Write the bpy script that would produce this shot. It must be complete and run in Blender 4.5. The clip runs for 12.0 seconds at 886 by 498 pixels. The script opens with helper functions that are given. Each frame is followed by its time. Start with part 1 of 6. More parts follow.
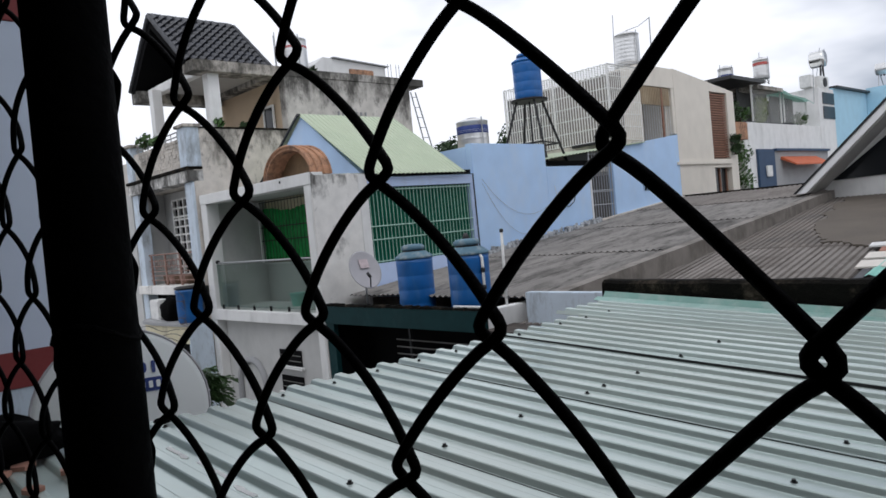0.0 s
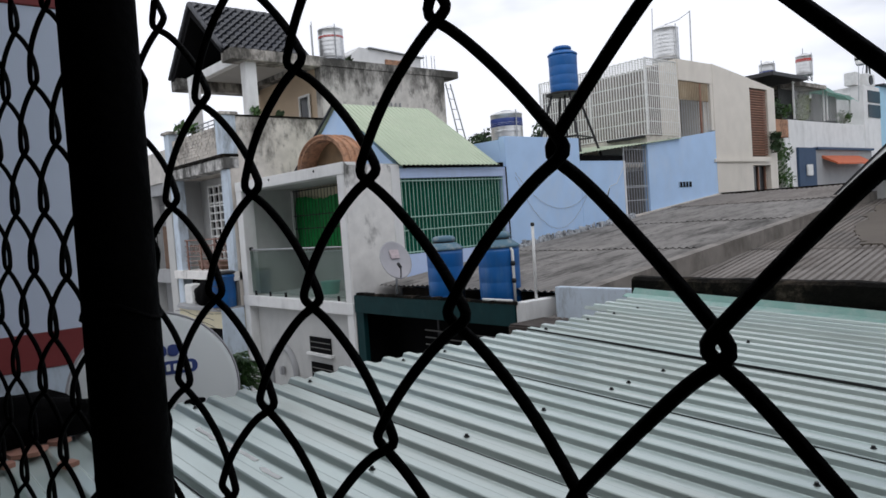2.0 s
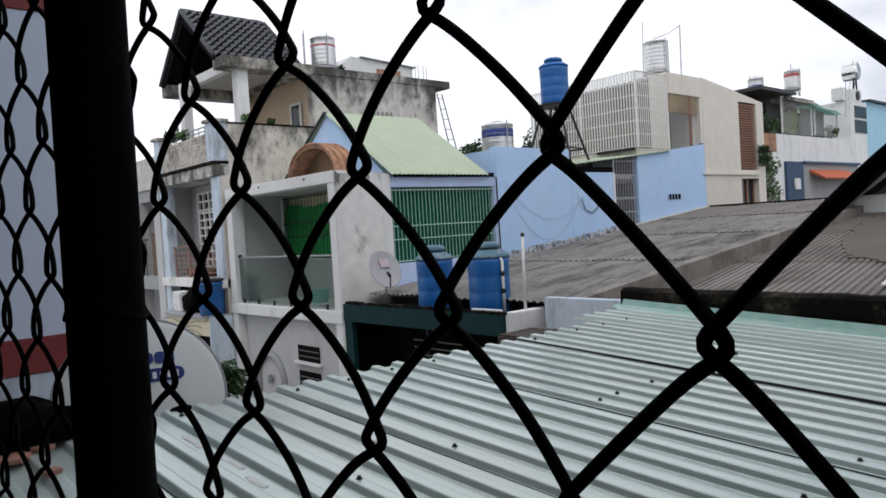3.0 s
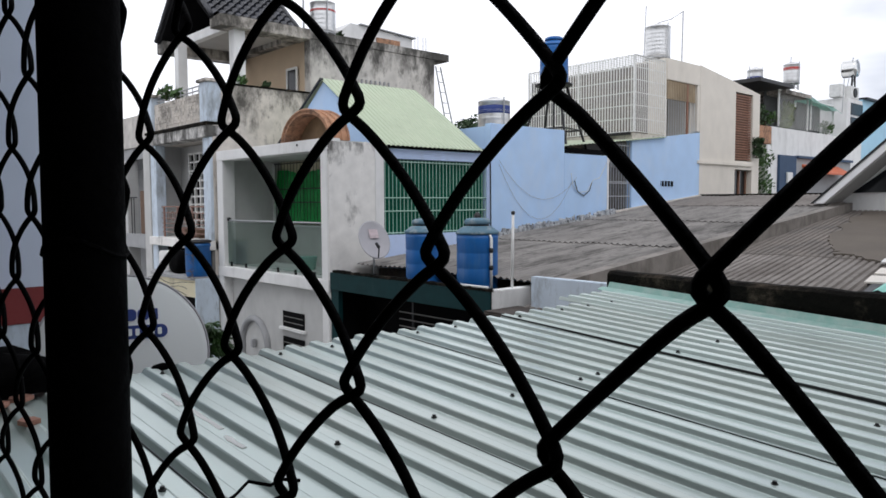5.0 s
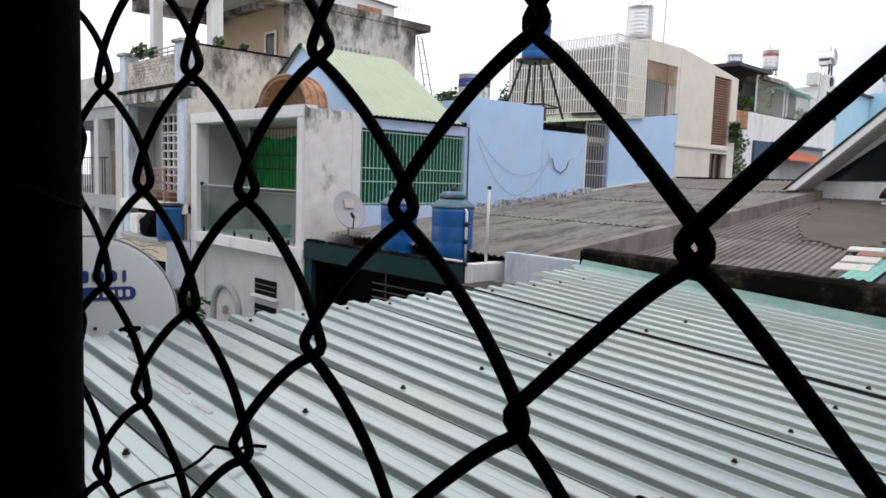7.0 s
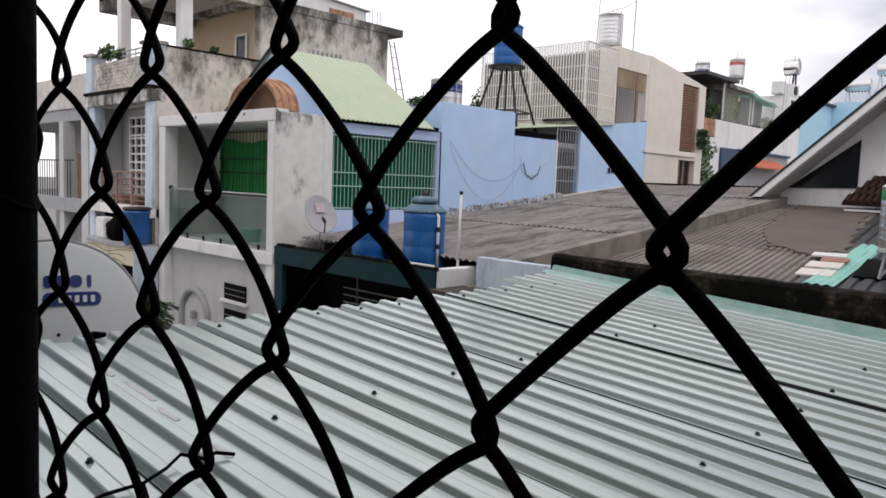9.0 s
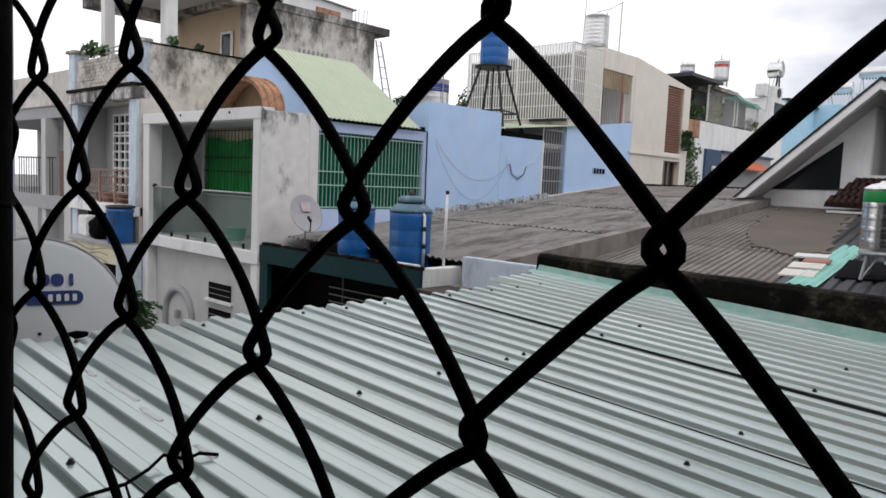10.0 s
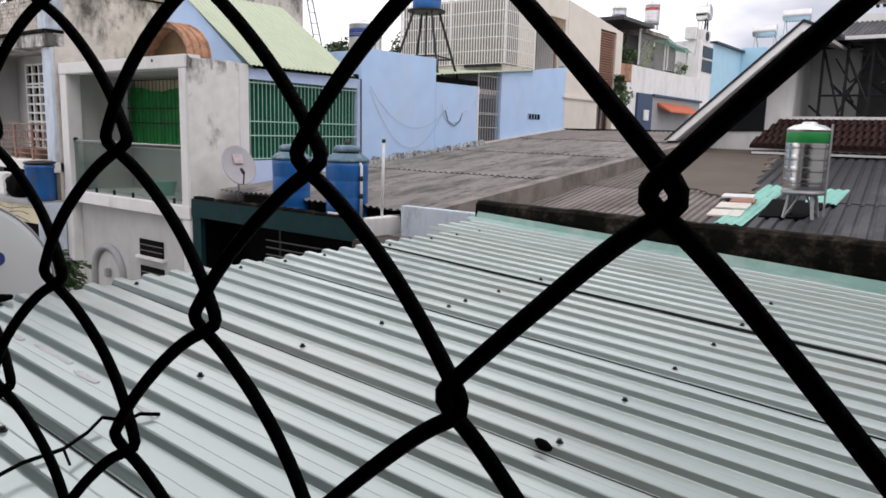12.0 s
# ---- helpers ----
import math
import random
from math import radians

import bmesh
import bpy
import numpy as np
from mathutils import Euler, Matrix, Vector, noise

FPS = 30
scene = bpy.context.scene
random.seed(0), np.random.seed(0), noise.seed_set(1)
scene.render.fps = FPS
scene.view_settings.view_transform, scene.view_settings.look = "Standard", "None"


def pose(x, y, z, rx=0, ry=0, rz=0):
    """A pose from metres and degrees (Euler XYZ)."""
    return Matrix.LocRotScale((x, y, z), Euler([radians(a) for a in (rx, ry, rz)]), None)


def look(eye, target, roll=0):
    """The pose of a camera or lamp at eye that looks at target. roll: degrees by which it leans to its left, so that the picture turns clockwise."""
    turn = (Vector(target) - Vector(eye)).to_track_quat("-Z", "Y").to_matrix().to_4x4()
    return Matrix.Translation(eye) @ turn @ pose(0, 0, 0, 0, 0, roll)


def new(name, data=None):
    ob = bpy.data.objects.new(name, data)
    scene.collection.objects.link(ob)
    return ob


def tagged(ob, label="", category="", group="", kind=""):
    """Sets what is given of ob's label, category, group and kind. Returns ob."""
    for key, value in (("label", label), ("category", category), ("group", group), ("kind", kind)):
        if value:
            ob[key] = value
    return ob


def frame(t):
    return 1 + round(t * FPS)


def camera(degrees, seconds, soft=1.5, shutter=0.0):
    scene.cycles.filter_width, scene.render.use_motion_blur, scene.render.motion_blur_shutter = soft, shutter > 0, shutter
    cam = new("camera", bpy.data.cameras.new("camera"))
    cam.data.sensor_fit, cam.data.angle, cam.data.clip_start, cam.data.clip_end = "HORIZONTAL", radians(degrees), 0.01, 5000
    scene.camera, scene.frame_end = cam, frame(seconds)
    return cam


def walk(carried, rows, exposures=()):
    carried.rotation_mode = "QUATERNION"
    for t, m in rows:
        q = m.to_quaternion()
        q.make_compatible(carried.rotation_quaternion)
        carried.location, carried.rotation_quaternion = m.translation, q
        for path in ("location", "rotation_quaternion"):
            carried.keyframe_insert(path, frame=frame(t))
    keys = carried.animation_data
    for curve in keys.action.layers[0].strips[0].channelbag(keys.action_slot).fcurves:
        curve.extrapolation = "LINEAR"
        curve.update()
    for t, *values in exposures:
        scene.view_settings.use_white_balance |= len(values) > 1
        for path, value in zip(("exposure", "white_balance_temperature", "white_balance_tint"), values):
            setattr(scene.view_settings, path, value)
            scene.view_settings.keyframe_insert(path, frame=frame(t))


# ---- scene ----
PATH = [
    (0.0, pose(-0.0215, 0.0016, 5.2018, 88.081, 5.444, 46.908)),
    (0.5, pose(-0.0161, 0.0088, 5.2026, 90.037, 5.057, 44.984)),
    (1.0, pose(-0.0103, 0.0006, 5.2022, 89.714, 3.271, 45.029)),
    (1.5, pose(-0.0019, -0.0025, 5.2013, 89.168, 4.158, 47.461)),
    (2.0, pose(0.0022, -0.0009, 5.2018, 87.657, 4.095, 49.451)),
    (2.5, pose(-0.0006, 0.0007, 5.1998, 88.677, 3.768, 48.709)),
    (2.7, pose(-0.0003, 0.0004, 5.1991, 88.411, 3.685, 48.649)),
    (4.3, pose(-0.0015, 0.0007, 5.1950, 88.087, 1.738, 49.504)),
    (4.5, pose(-0.0016, -0.0001, 5.1929, 87.508, 0.708, 49.414)),
    (5.0, pose(-0.0043, 0.0037, 5.1903, 86.339, 0.300, 47.971)),
    (5.5, pose(-0.0080, 0.0086, 5.1904, 85.375, 0.173, 47.587)),
    (6.0, pose(-0.0086, 0.0066, 5.1869, 84.321, -0.900, 47.646)),
    (6.5, pose(-0.0066, 0.0071, 5.1867, 85.138, -1.402, 47.470)),
    (7.0, pose(-0.0102, 0.0110, 5.1855, 84.232, -1.889, 46.148)),
    (7.2, pose(-0.0110, 0.0111, 5.1841, 83.977, -2.162, 45.587)),
    (8.8, pose(-0.0130, 0.0134, 5.1831, 84.139, -2.960, 44.431)),
    (9.0, pose(-0.0128, 0.0150, 5.1849, 84.699, -2.201, 43.938)),
    (9.5, pose(-0.0136, 0.0129, 5.1832, 84.438, -2.761, 44.719)),
    (10.0, pose(-0.0161, 0.0181, 5.1841, 84.718, -2.492, 42.849)),
    (10.5, pose(-0.0207, 0.0232, 5.1825, 84.380, -2.980, 40.543)),
    (11.0, pose(-0.0234, 0.0262, 5.1812, 83.834, -2.912, 39.148)),
    (11.5, pose(-0.0243, 0.0279, 5.1813, 83.219, -2.540, 38.439)),
    (12.0, pose(-0.0279, 0.0231, 5.1833, 80.824, -1.485, 37.812)),
]
cam = camera(63.0, 12.0, soft=1.6)
walk(cam, PATH, [(0.0, -0.33, 6150, 13), (1.0, -0.60, 6080, 13), (2.0, -0.36, 6150, 13), (2.5, -0.28, 6200, 13), (4.5, -0.26, 6200, 13), (5.5, 0.0, 6250, 14), (7.0, 0.02, 6350, 15), (9.0, -0.12, 6550, 17), (9.5, -0.10, 6550, 16), (10.5, -0.24, 6300, 14), (11.2, -0.18, 6300, 13), (12.0, 0.07, 6550, 18)])

# ---- sky, sun ----
world = bpy.data.worlds.new("overcast_sky")
scene.world = world
world.use_nodes = True
wn, wl = world.node_tree.nodes, world.node_tree.links
wn.clear()
w_out = wn.new("ShaderNodeOutputWorld")
w_bg = wn.new("ShaderNodeBackground")
w_bg.inputs["Strength"].default_value = 1.0
sky = wn.new("ShaderNodeTexSky")
sky.sky_type = "NISHITA"
sky.sun_disc = False
sky.sun_elevation, sky.sun_rotation = radians(58), radians(200)
sky_dim = wn.new("ShaderNodeMix")
sky_dim.data_type = "RGBA"
sky_dim.blend_type = "MULTIPLY"
sky_dim.inputs[0].default_value = 1.0
sky_dim.inputs[7].default_value = (0.09, 0.09, 0.09, 1)
wl.new(sky.outputs[0], sky_dim.inputs[6])
w_co = wn.new("ShaderNodeTexCoord")
w_map = wn.new("ShaderNodeMapping")
w_map.inputs["Scale"].default_value = (1.0, 1.0, 2.6)
w_map.inputs["Location"].default_value = (0.35, 0.1, 0.0)
wl.new(w_co.outputs["Generated"], w_map.inputs[0])
w_noise = wn.new("ShaderNodeTexNoise")
w_noise.inputs["Scale"].default_value = 2.1
w_noise.inputs["Detail"].default_value = 5
w_noise.inputs["Roughness"].default_value = 0.5
wl.new(w_map.outputs[0], w_noise.inputs["Vector"])
w_ramp = wn.new("ShaderNodeValToRGB")
w_ramp.color_ramp.elements[0].position = 0.30
w_ramp.color_ramp.elements[0].color = (0.60, 0.65, 0.72, 1)
w_ramp.color_ramp.elements[1].position = 0.47
w_ramp.color_ramp.elements[1].color = (1.42, 1.43, 1.44, 1)
# a broad bank of grey cloud towards the north
w_dot = wn.new("ShaderNodeVectorMath")
w_dot.operation = "DOT_PRODUCT"
w_dot.inputs[1].default_value = Vector((0.06, 0.90, 0.43)).normalized()
wl.new(w_co.outputs["Generated"], w_dot.inputs[0])
w_bank = wn.new("ShaderNodeMapRange")
w_bank.interpolation_type = "SMOOTHSTEP"
w_bank.inputs[1].default_value, w_bank.inputs[2].default_value = 0.84, 0.985
w_bank.inputs[3].default_value, w_bank.inputs[4].default_value = 0.0, 0.25
wl.new(w_dot.outputs["Value"], w_bank.inputs[0])
w_sub = wn.new("ShaderNodeMath")
w_sub.operation = "SUBTRACT"
wl.new(w_noise.outputs["Fac"], w_sub.inputs[0])
wl.new(w_bank.outputs[0], w_sub.inputs[1])
wl.new(w_sub.outputs[0], w_ramp.inputs[0])
w_mix = wn.new("ShaderNodeMix")
w_mix.data_type = "RGBA"
w_mix.inputs[0].default_value = 0.92
wl.new(sky_dim.outputs[2], w_mix.inputs[6])
wl.new(w_ramp.outputs[0], w_mix.inputs[7])
wl.new(w_mix.outputs[2], w_bg.inputs["Color"])
wl.new(w_bg.outputs[0], w_out.inputs[0])

sun_data = bpy.data.lights.new("sun", "SUN")
sun_data.energy, sun_data.angle, sun_data.color = 0.6, radians(30), (1.0, 0.97, 0.93)
sun = new("sun", sun_data)
sun.matrix_world = look((0, 0, 45), (-26, 20, 0))


# ---- materials ----
def surf(name, color, rough=0.7, metal=0.0, var=0.15, scale=6.0, bump=0.15, bump_scale=40.0,
         stain=None, stain_amount=0.0, stain_scale=1.5, streak=1.0, piece=0.0, stain_at=0.5, axis=2, second=0.0, gloss=0.5, top=None):
    """A procedural surface at world scale: two scales of tone, fine relief, and stains that can run downwards,
    thicker towards the wet top edge of a wall (top: heights where they begin and where they are full)."""
    m = bpy.data.materials.new(name)
    m.use_nodes = True
    n, k = m.node_tree.nodes, m.node_tree.links
    p = n["Principled BSDF"]
    p.inputs["Roughness"].default_value = rough
    p.inputs["Metallic"].default_value = metal
    p.inputs["Specular IOR Level"].default_value = gloss
    geo = n.new("ShaderNodeNewGeometry")
    big = n.new("ShaderNodeTexNoise")
    big.inputs["Scale"].default_value = scale
    big.inputs["Detail"].default_value = 6
    k.new(geo.outputs["Position"], big.inputs["Vector"])
    tone = n.new("ShaderNodeMapRange")
    tone.inputs[1].default_value, tone.inputs[2].default_value = 0.25, 0.75
    tone.inputs[3].default_value, tone.inputs[4].default_value = 1 - var, 1 + var
    k.new(big.outputs["Fac"], tone.inputs[0])
    mul = n.new("ShaderNodeMix")
    mul.data_type, mul.blend_type = "RGBA", "MULTIPLY"
    mul.inputs[0].default_value = 1.0
    mul.inputs[6].default_value = (*color, 1)
    k.new(tone.outputs[0], mul.inputs[7])
    last = mul.outputs[2]
    if piece:
        info = n.new("ShaderNodeObjectInfo")
        pr = n.new("ShaderNodeMapRange")
        pr.inputs[3].default_value, pr.inputs[4].default_value = 1 - piece, 1 + piece
        k.new(info.outputs["Random"], pr.inputs[0])
        mp = n.new("ShaderNodeMix")
        mp.data_type, mp.blend_type = "RGBA", "MULTIPLY"
        mp.inputs[0].default_value = 1.0
        k.new(last, mp.inputs[6])
        k.new(pr.outputs[0], mp.inputs[7])
        last = mp.outputs[2]
    for layer in ((1.0, stain_amount, 0.0), (4.3, second, 0.03)):
        times, amount, later = layer
        if not stain or not amount:
            continue
        mapping = n.new("ShaderNodeMapping")
        run = [1.0, 1.0, 1.0]
        run[axis] = 1 / streak
        mapping.inputs["Scale"].default_value = run
        mapping.inputs["Location"].default_value = (times, 2 * times, 0)
        k.new(geo.outputs["Position"], mapping.inputs[0])
        sn = n.new("ShaderNodeTexNoise")
        sn.inputs["Scale"].default_value = stain_scale * times
        sn.inputs["Detail"].default_value = 9
        sn.inputs["Roughness"].default_value = 0.68
        k.new(mapping.outputs[0], sn.inputs["Vector"])
        sr = n.new("ShaderNodeMapRange")
        sr.inputs[1].default_value, sr.inputs[2].default_value = stain_at + later - 0.04, stain_at + later + 0.14
        sr.inputs[3].default_value, sr.inputs[4].default_value = 0.0, amount
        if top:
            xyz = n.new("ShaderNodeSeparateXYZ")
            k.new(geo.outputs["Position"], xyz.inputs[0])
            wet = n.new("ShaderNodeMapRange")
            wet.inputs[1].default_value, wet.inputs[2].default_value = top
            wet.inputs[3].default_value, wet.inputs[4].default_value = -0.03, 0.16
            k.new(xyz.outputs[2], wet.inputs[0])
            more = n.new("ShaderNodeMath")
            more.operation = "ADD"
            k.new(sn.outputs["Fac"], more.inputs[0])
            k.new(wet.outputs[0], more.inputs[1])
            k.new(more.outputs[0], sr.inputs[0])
        else:
            k.new(sn.outputs["Fac"], sr.inputs[0])
        mx = n.new("ShaderNodeMix")
        mx.data_type = "RGBA"
        k.new(sr.outputs[0], mx.inputs[0])
        k.new(last, mx.inputs[6])
        mx.inputs[7].default_value = (*stain, 1)
        last = mx.outputs[2]
    k.new(last, p.inputs["Base Color"])
    fine = n.new("ShaderNodeTexNoise")
    fine.inputs["Scale"].default_value = bump_scale
    fine.inputs["Detail"].default_value = 4
    k.new(geo.outputs["Position"], fine.inputs["Vector"])
    rr = n.new("ShaderNodeMapRange")
    rr.inputs[3].default_value, rr.inputs[4].default_value = max(0.03, rough - 0.1), min(1, rough + 0.1)
    k.new(fine.outputs["Fac"], rr.inputs[0])
    k.new(rr.outputs[0], p.inputs["Roughness"])
    if bump:
        bp = n.new("ShaderNodeBump")
        bp.inputs["Strength"].default_value = bump
        bp.inputs["Distance"].default_value = 0.01
        k.new(fine.outputs["Fac"], bp.inputs["Height"])
        k.new(bp.outputs[0], p.inputs["Normal"])
    return m


M_WIRE = surf("black_wire", (0.0012, 0.0012, 0.0013), 0.75, 0.0, 0.3, 60, 0.2, 500, gloss=0.03)
M_POST = surf("black_post_paint", (0.0015, 0.0015, 0.0017), 0.8, 0.0, 0.3, 30, 0.15, 200, (0.06, 0.06, 0.06), 0.3, 60, 1, stain_at=0.78, gloss=0.05)
M_MINT = surf("mint_sheet_metal", (0.58, 0.675, 0.64), 0.21, 0.34, 0.06, 1.6, 0.0, 5, (0.52, 0.545, 0.49), 0.5, 1.3, 6, 0.06, 0.52, axis=0, second=0.25)
M_FLASH = surf("green_flashing", (0.25, 0.44, 0.385), 0.4, 0.2, 0.1, 5, 0.05, 90, (0.5, 0.58, 0.54), 0.6, 5)
M_SCREW = surf("dark_screw", (0.03, 0.03, 0.03), 0.5, 0.6)
M_PARAPET = surf("mossy_black_concrete", (0.115, 0.092, 0.068), 0.95, 0, 0.35, 5, 0.8, 60, (0.006, 0.006, 0.005), 0.97, 3.4, 1, stain_at=0.375, second=0.8, gloss=0.08)
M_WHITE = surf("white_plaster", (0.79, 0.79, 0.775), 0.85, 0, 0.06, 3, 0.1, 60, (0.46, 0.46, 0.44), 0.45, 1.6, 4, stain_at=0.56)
# white plaster greyed in colour for shaded lane walls and the balcony inside
M_INNER = surf("grey_and_shaded_plaster", (0.53, 0.53, 0.515), 0.85, 0, 0.06, 3, 0.1, 60, (0.36, 0.365, 0.355), 0.35, 1.2, 3, stain_at=0.52, second=0.15)
M_BARGE = surf("clean_white_board", (0.88, 0.88, 0.87), 0.6, 0, 0.03, 5, 0.02)
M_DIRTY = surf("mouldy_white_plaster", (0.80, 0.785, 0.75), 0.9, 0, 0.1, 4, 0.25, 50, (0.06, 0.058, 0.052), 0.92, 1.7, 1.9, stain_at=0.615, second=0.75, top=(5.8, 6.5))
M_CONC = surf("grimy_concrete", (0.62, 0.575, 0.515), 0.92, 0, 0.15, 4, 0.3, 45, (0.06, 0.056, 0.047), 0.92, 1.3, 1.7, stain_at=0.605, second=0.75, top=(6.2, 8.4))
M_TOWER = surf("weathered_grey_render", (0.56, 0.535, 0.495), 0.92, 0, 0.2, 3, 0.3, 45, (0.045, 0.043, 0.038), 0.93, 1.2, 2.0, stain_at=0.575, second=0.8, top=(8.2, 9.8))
M_BLUE = surf("sky_blue_plaster", (0.485, 0.67, 0.93), 0.85, 0, 0.05, 2, 0.12, 50, (0.56, 0.69, 0.88), 0.6, 1.3, 2, stain_at=0.52)
M_PALEBLUE = surf("pale_blue_paint", (0.60, 0.685, 0.77), 0.85, 0, 0.08, 3, 0.12, 50, (0.2, 0.21, 0.21), 0.75, 2.6, 3, stain_at=0.54, second=0.4)
M_SOFTBLUE = surf("soft_blue_lintel_paint", (0.56, 0.68, 0.93), 0.85, 0, 0.06, 3, 0.1, 50, (0.50, 0.58, 0.74), 0.5, 2.0, 3, stain_at=0.56)
M_LAV = surf("lavender_grey_plaster", (0.63, 0.70, 0.83), 0.8, 0, 0.04, 2, 0.05, 60)
M_RED = surf("dark_red_paint", (0.22, 0.03, 0.03), 0.6, 0, 0.08, 3, 0.05, 60)
M_BEIGE = surf("cream_plaster", (0.76, 0.71, 0.625), 0.85, 0, 0.05, 2, 0.08, 60, (0.56, 0.52, 0.45), 0.3, 1.2, 3, stain_at=0.57)
M_TAN = surf("tan_plaster", (0.60, 0.47, 0.33), 0.85, 0, 0.06, 2, 0.08, 60)
M_TERRACE = surf("brown_grey_terrace_wall", (0.24, 0.215, 0.185), 0.9, 0, 0.15, 2, 0.1, 60, (0.14, 0.13, 0.115), 0.6, 0.9, 2, stain_at=0.5)
M_CURTAIN = surf("faded_brown_plastic", (0.30, 0.225, 0.135), 0.45, 0, 0.25, 1.4, 0.1, 60, (0.46, 0.38, 0.26), 0.6, 1.1, 1, stain_at=0.5)
M_CREAM = surf("cream_yellow_paint", (0.72, 0.66, 0.47), 0.85, 0, 0.06, 3, 0.08, 60, (0.3, 0.28, 0.22), 0.5, 2.5, 3, stain_at=0.55)
M_TEAL = surf("dark_teal_paint", (0.005, 0.034, 0.037), 0.6, 0, 0.15, 4, 0.08, 60, (0.03, 0.06, 0.062), 0.45, 3, 3, stain_at=0.6, gloss=0.15)
# black base colour paints the unlit insides of openings and recesses
M_DARK = surf("unlit_black", (0.004, 0.004, 0.0045), 0.95, 0, 0.2, 3, 0.1, gloss=0.1)
M_FIBRE = surf("weathered_fibre_cement", (0.17, 0.15, 0.132), 0.95, 0, 0.15, 2.5, 0.4, 40, (0.10, 0.092, 0.085), 0.8, 1.1, 1, 0.06, 0.5)
M_FIBRE_L = surf("streaked_fibre_cement", (0.235, 0.222, 0.207), 0.95, 0, 0.16, 1.2, 0.4, 40, (0.045, 0.042, 0.038), 0.85, 1.8, 4.5, 0.06, 0.53, axis=1, second=0.75)
M_FIBRE_W = surf("worn_pale_fibre_cement", (0.215, 0.195, 0.177), 0.9, 0, 0.12, 3, 0.3, 40, (0.085, 0.07, 0.058), 0.7, 1.4, 2.5, 0.05, 0.52, axis=1, second=0.4)
M_MUD = surf("brown_cement_coat", (0.112, 0.094, 0.075), 0.85, 0, 0.2, 1.2, 0.15, 30, (0.10, 0.085, 0.07), 0.6, 0.9, second=0.35, stain_at=0.52)
M_OLDMETAL = surf("old_grey_sheet_metal", (0.042, 0.044, 0.048), 0.5, 0.25, 0.25, 3, 0.15, 40, (0.20, 0.20, 0.20), 0.5, 2.0, 5, 0.14, 0.57, axis=1, second=0.3)
M_BEAM = surf("brown_grey_concrete_beam", (0.25, 0.228, 0.205), 0.92, 0, 0.15, 4, 0.3, 45, (0.10, 0.088, 0.075), 0.7, 2.0, 2)
M_GREENROOF = surf("pale_green_sheet_roof", (0.45, 0.52, 0.37), 0.5, 0.1, 0.05, 2, 0.04, 60, (0.52, 0.57, 0.42), 0.4, 1)
M_GREENPANEL = surf("green_sheet_panel", (0.003, 0.085, 0.050), 0.7, 0, 0.2, 4, 0.1, 40, gloss=0.15)
M_PALEBAR = surf("pale_green_bar_paint", (0.42, 0.62, 0.52), 0.5, 0.1, 0.1, 10, 0)
M_TARP = surf("green_tarpaulin", (0.014, 0.44, 0.09), 0.5, 0, 0.25, 3, 0.2, 25)
M_WHITEBAR = surf("white_bar_paint", (0.80, 0.80, 0.77), 0.5, 0.1, 0.12, 8, 0)
M_BLACKSTEEL = surf("black_steel", (0.02, 0.02, 0.022), 0.5, 0.4)
M_GREYSTEEL = surf("galvanised_steel", (0.42, 0.43, 0.44), 0.45, 0.6, 0.12, 12, 0.05)
M_RUST = surf("rusty_pink_rail_paint", (0.31, 0.19, 0.155), 0.7, 0.1, 0.2, 15, 0.1, 60, (0.16, 0.07, 0.04), 0.7, 8)
M_TILE = surf("slate_grey_roof_tile", (0.010, 0.012, 0.019), 0.27, 0, 0.35, 8, 0.25, 60, piece=0.45, gloss=0.6)
M_VERGE = surf("weathered_verge_tile", (0.05, 0.052, 0.058), 0.6, 0, 0.3, 9, 0.3, 60)
M_REDTILE = surf("dark_brown_roof_tile", (0.038, 0.020, 0.017), 0.85, 0, 0.2, 8, 0.2, 60, piece=0.2, gloss=0.2)
M_TERRA = surf("terracotta", (0.47, 0.255, 0.15), 0.85, 0, 0.2, 6, 0.3, 50, (0.07, 0.05, 0.042), 0.8, 3.0, 1, stain_at=0.52, second=0.6)
M_BROWNWOOD = surf("dark_brown_board", (0.13, 0.075, 0.045), 0.75, 0, 0.25, 6, 0.2, 40)
M_VAULTBOARD = surf("tan_brown_board", (0.25, 0.165, 0.09), 0.8, 0, 0.25, 3, 0.2, 40, (0.12, 0.08, 0.045), 0.5, 2.0, 2)
M_LOUVRE = surf("brown_timber_louvre", (0.27, 0.135, 0.085), 0.65, 0, 0.2, 6, 0.15, 40, piece=0.1)
M_TANKBLUE = surf("blue_plastic", (0.006, 0.11, 0.36), 0.42, 0, 0.15, 4, 0.06, 30, (0.07, 0.17, 0.33), 0.7, 4.5, 6, stain_at=0.54)
M_TANKCAP = surf("dusty_blue_plastic", (0.10, 0.19, 0.25), 0.75, 0, 0.2, 5, 0.08, 40, (0.38, 0.40, 0.39), 0.7, 6, 1, stain_at=0.55)
M_INOX = surf("stainless_steel", (0.74, 0.74, 0.72), 0.2, 1.0, 0.05, 3, 0.03, 20)
M_INOXDULL = surf("dull_stainless_steel", (0.70, 0.70, 0.69), 0.34, 0.85, 0.06, 3, 0.03, 20)
M_STICKERGREEN = surf("green_sticker", (0.01, 0.26, 0.06), 0.4)
M_STICKERNAVY = surf("navy_sticker", (0.015, 0.04, 0.20), 0.4)
M_STICKERRED = surf("red_sticker", (0.45, 0.05, 0.04), 0.4)
M_STICKERPINK = surf("faded_pink_sticker", (0.53, 0.44, 0.45), 0.6, 0, 0.25, 14, 0)
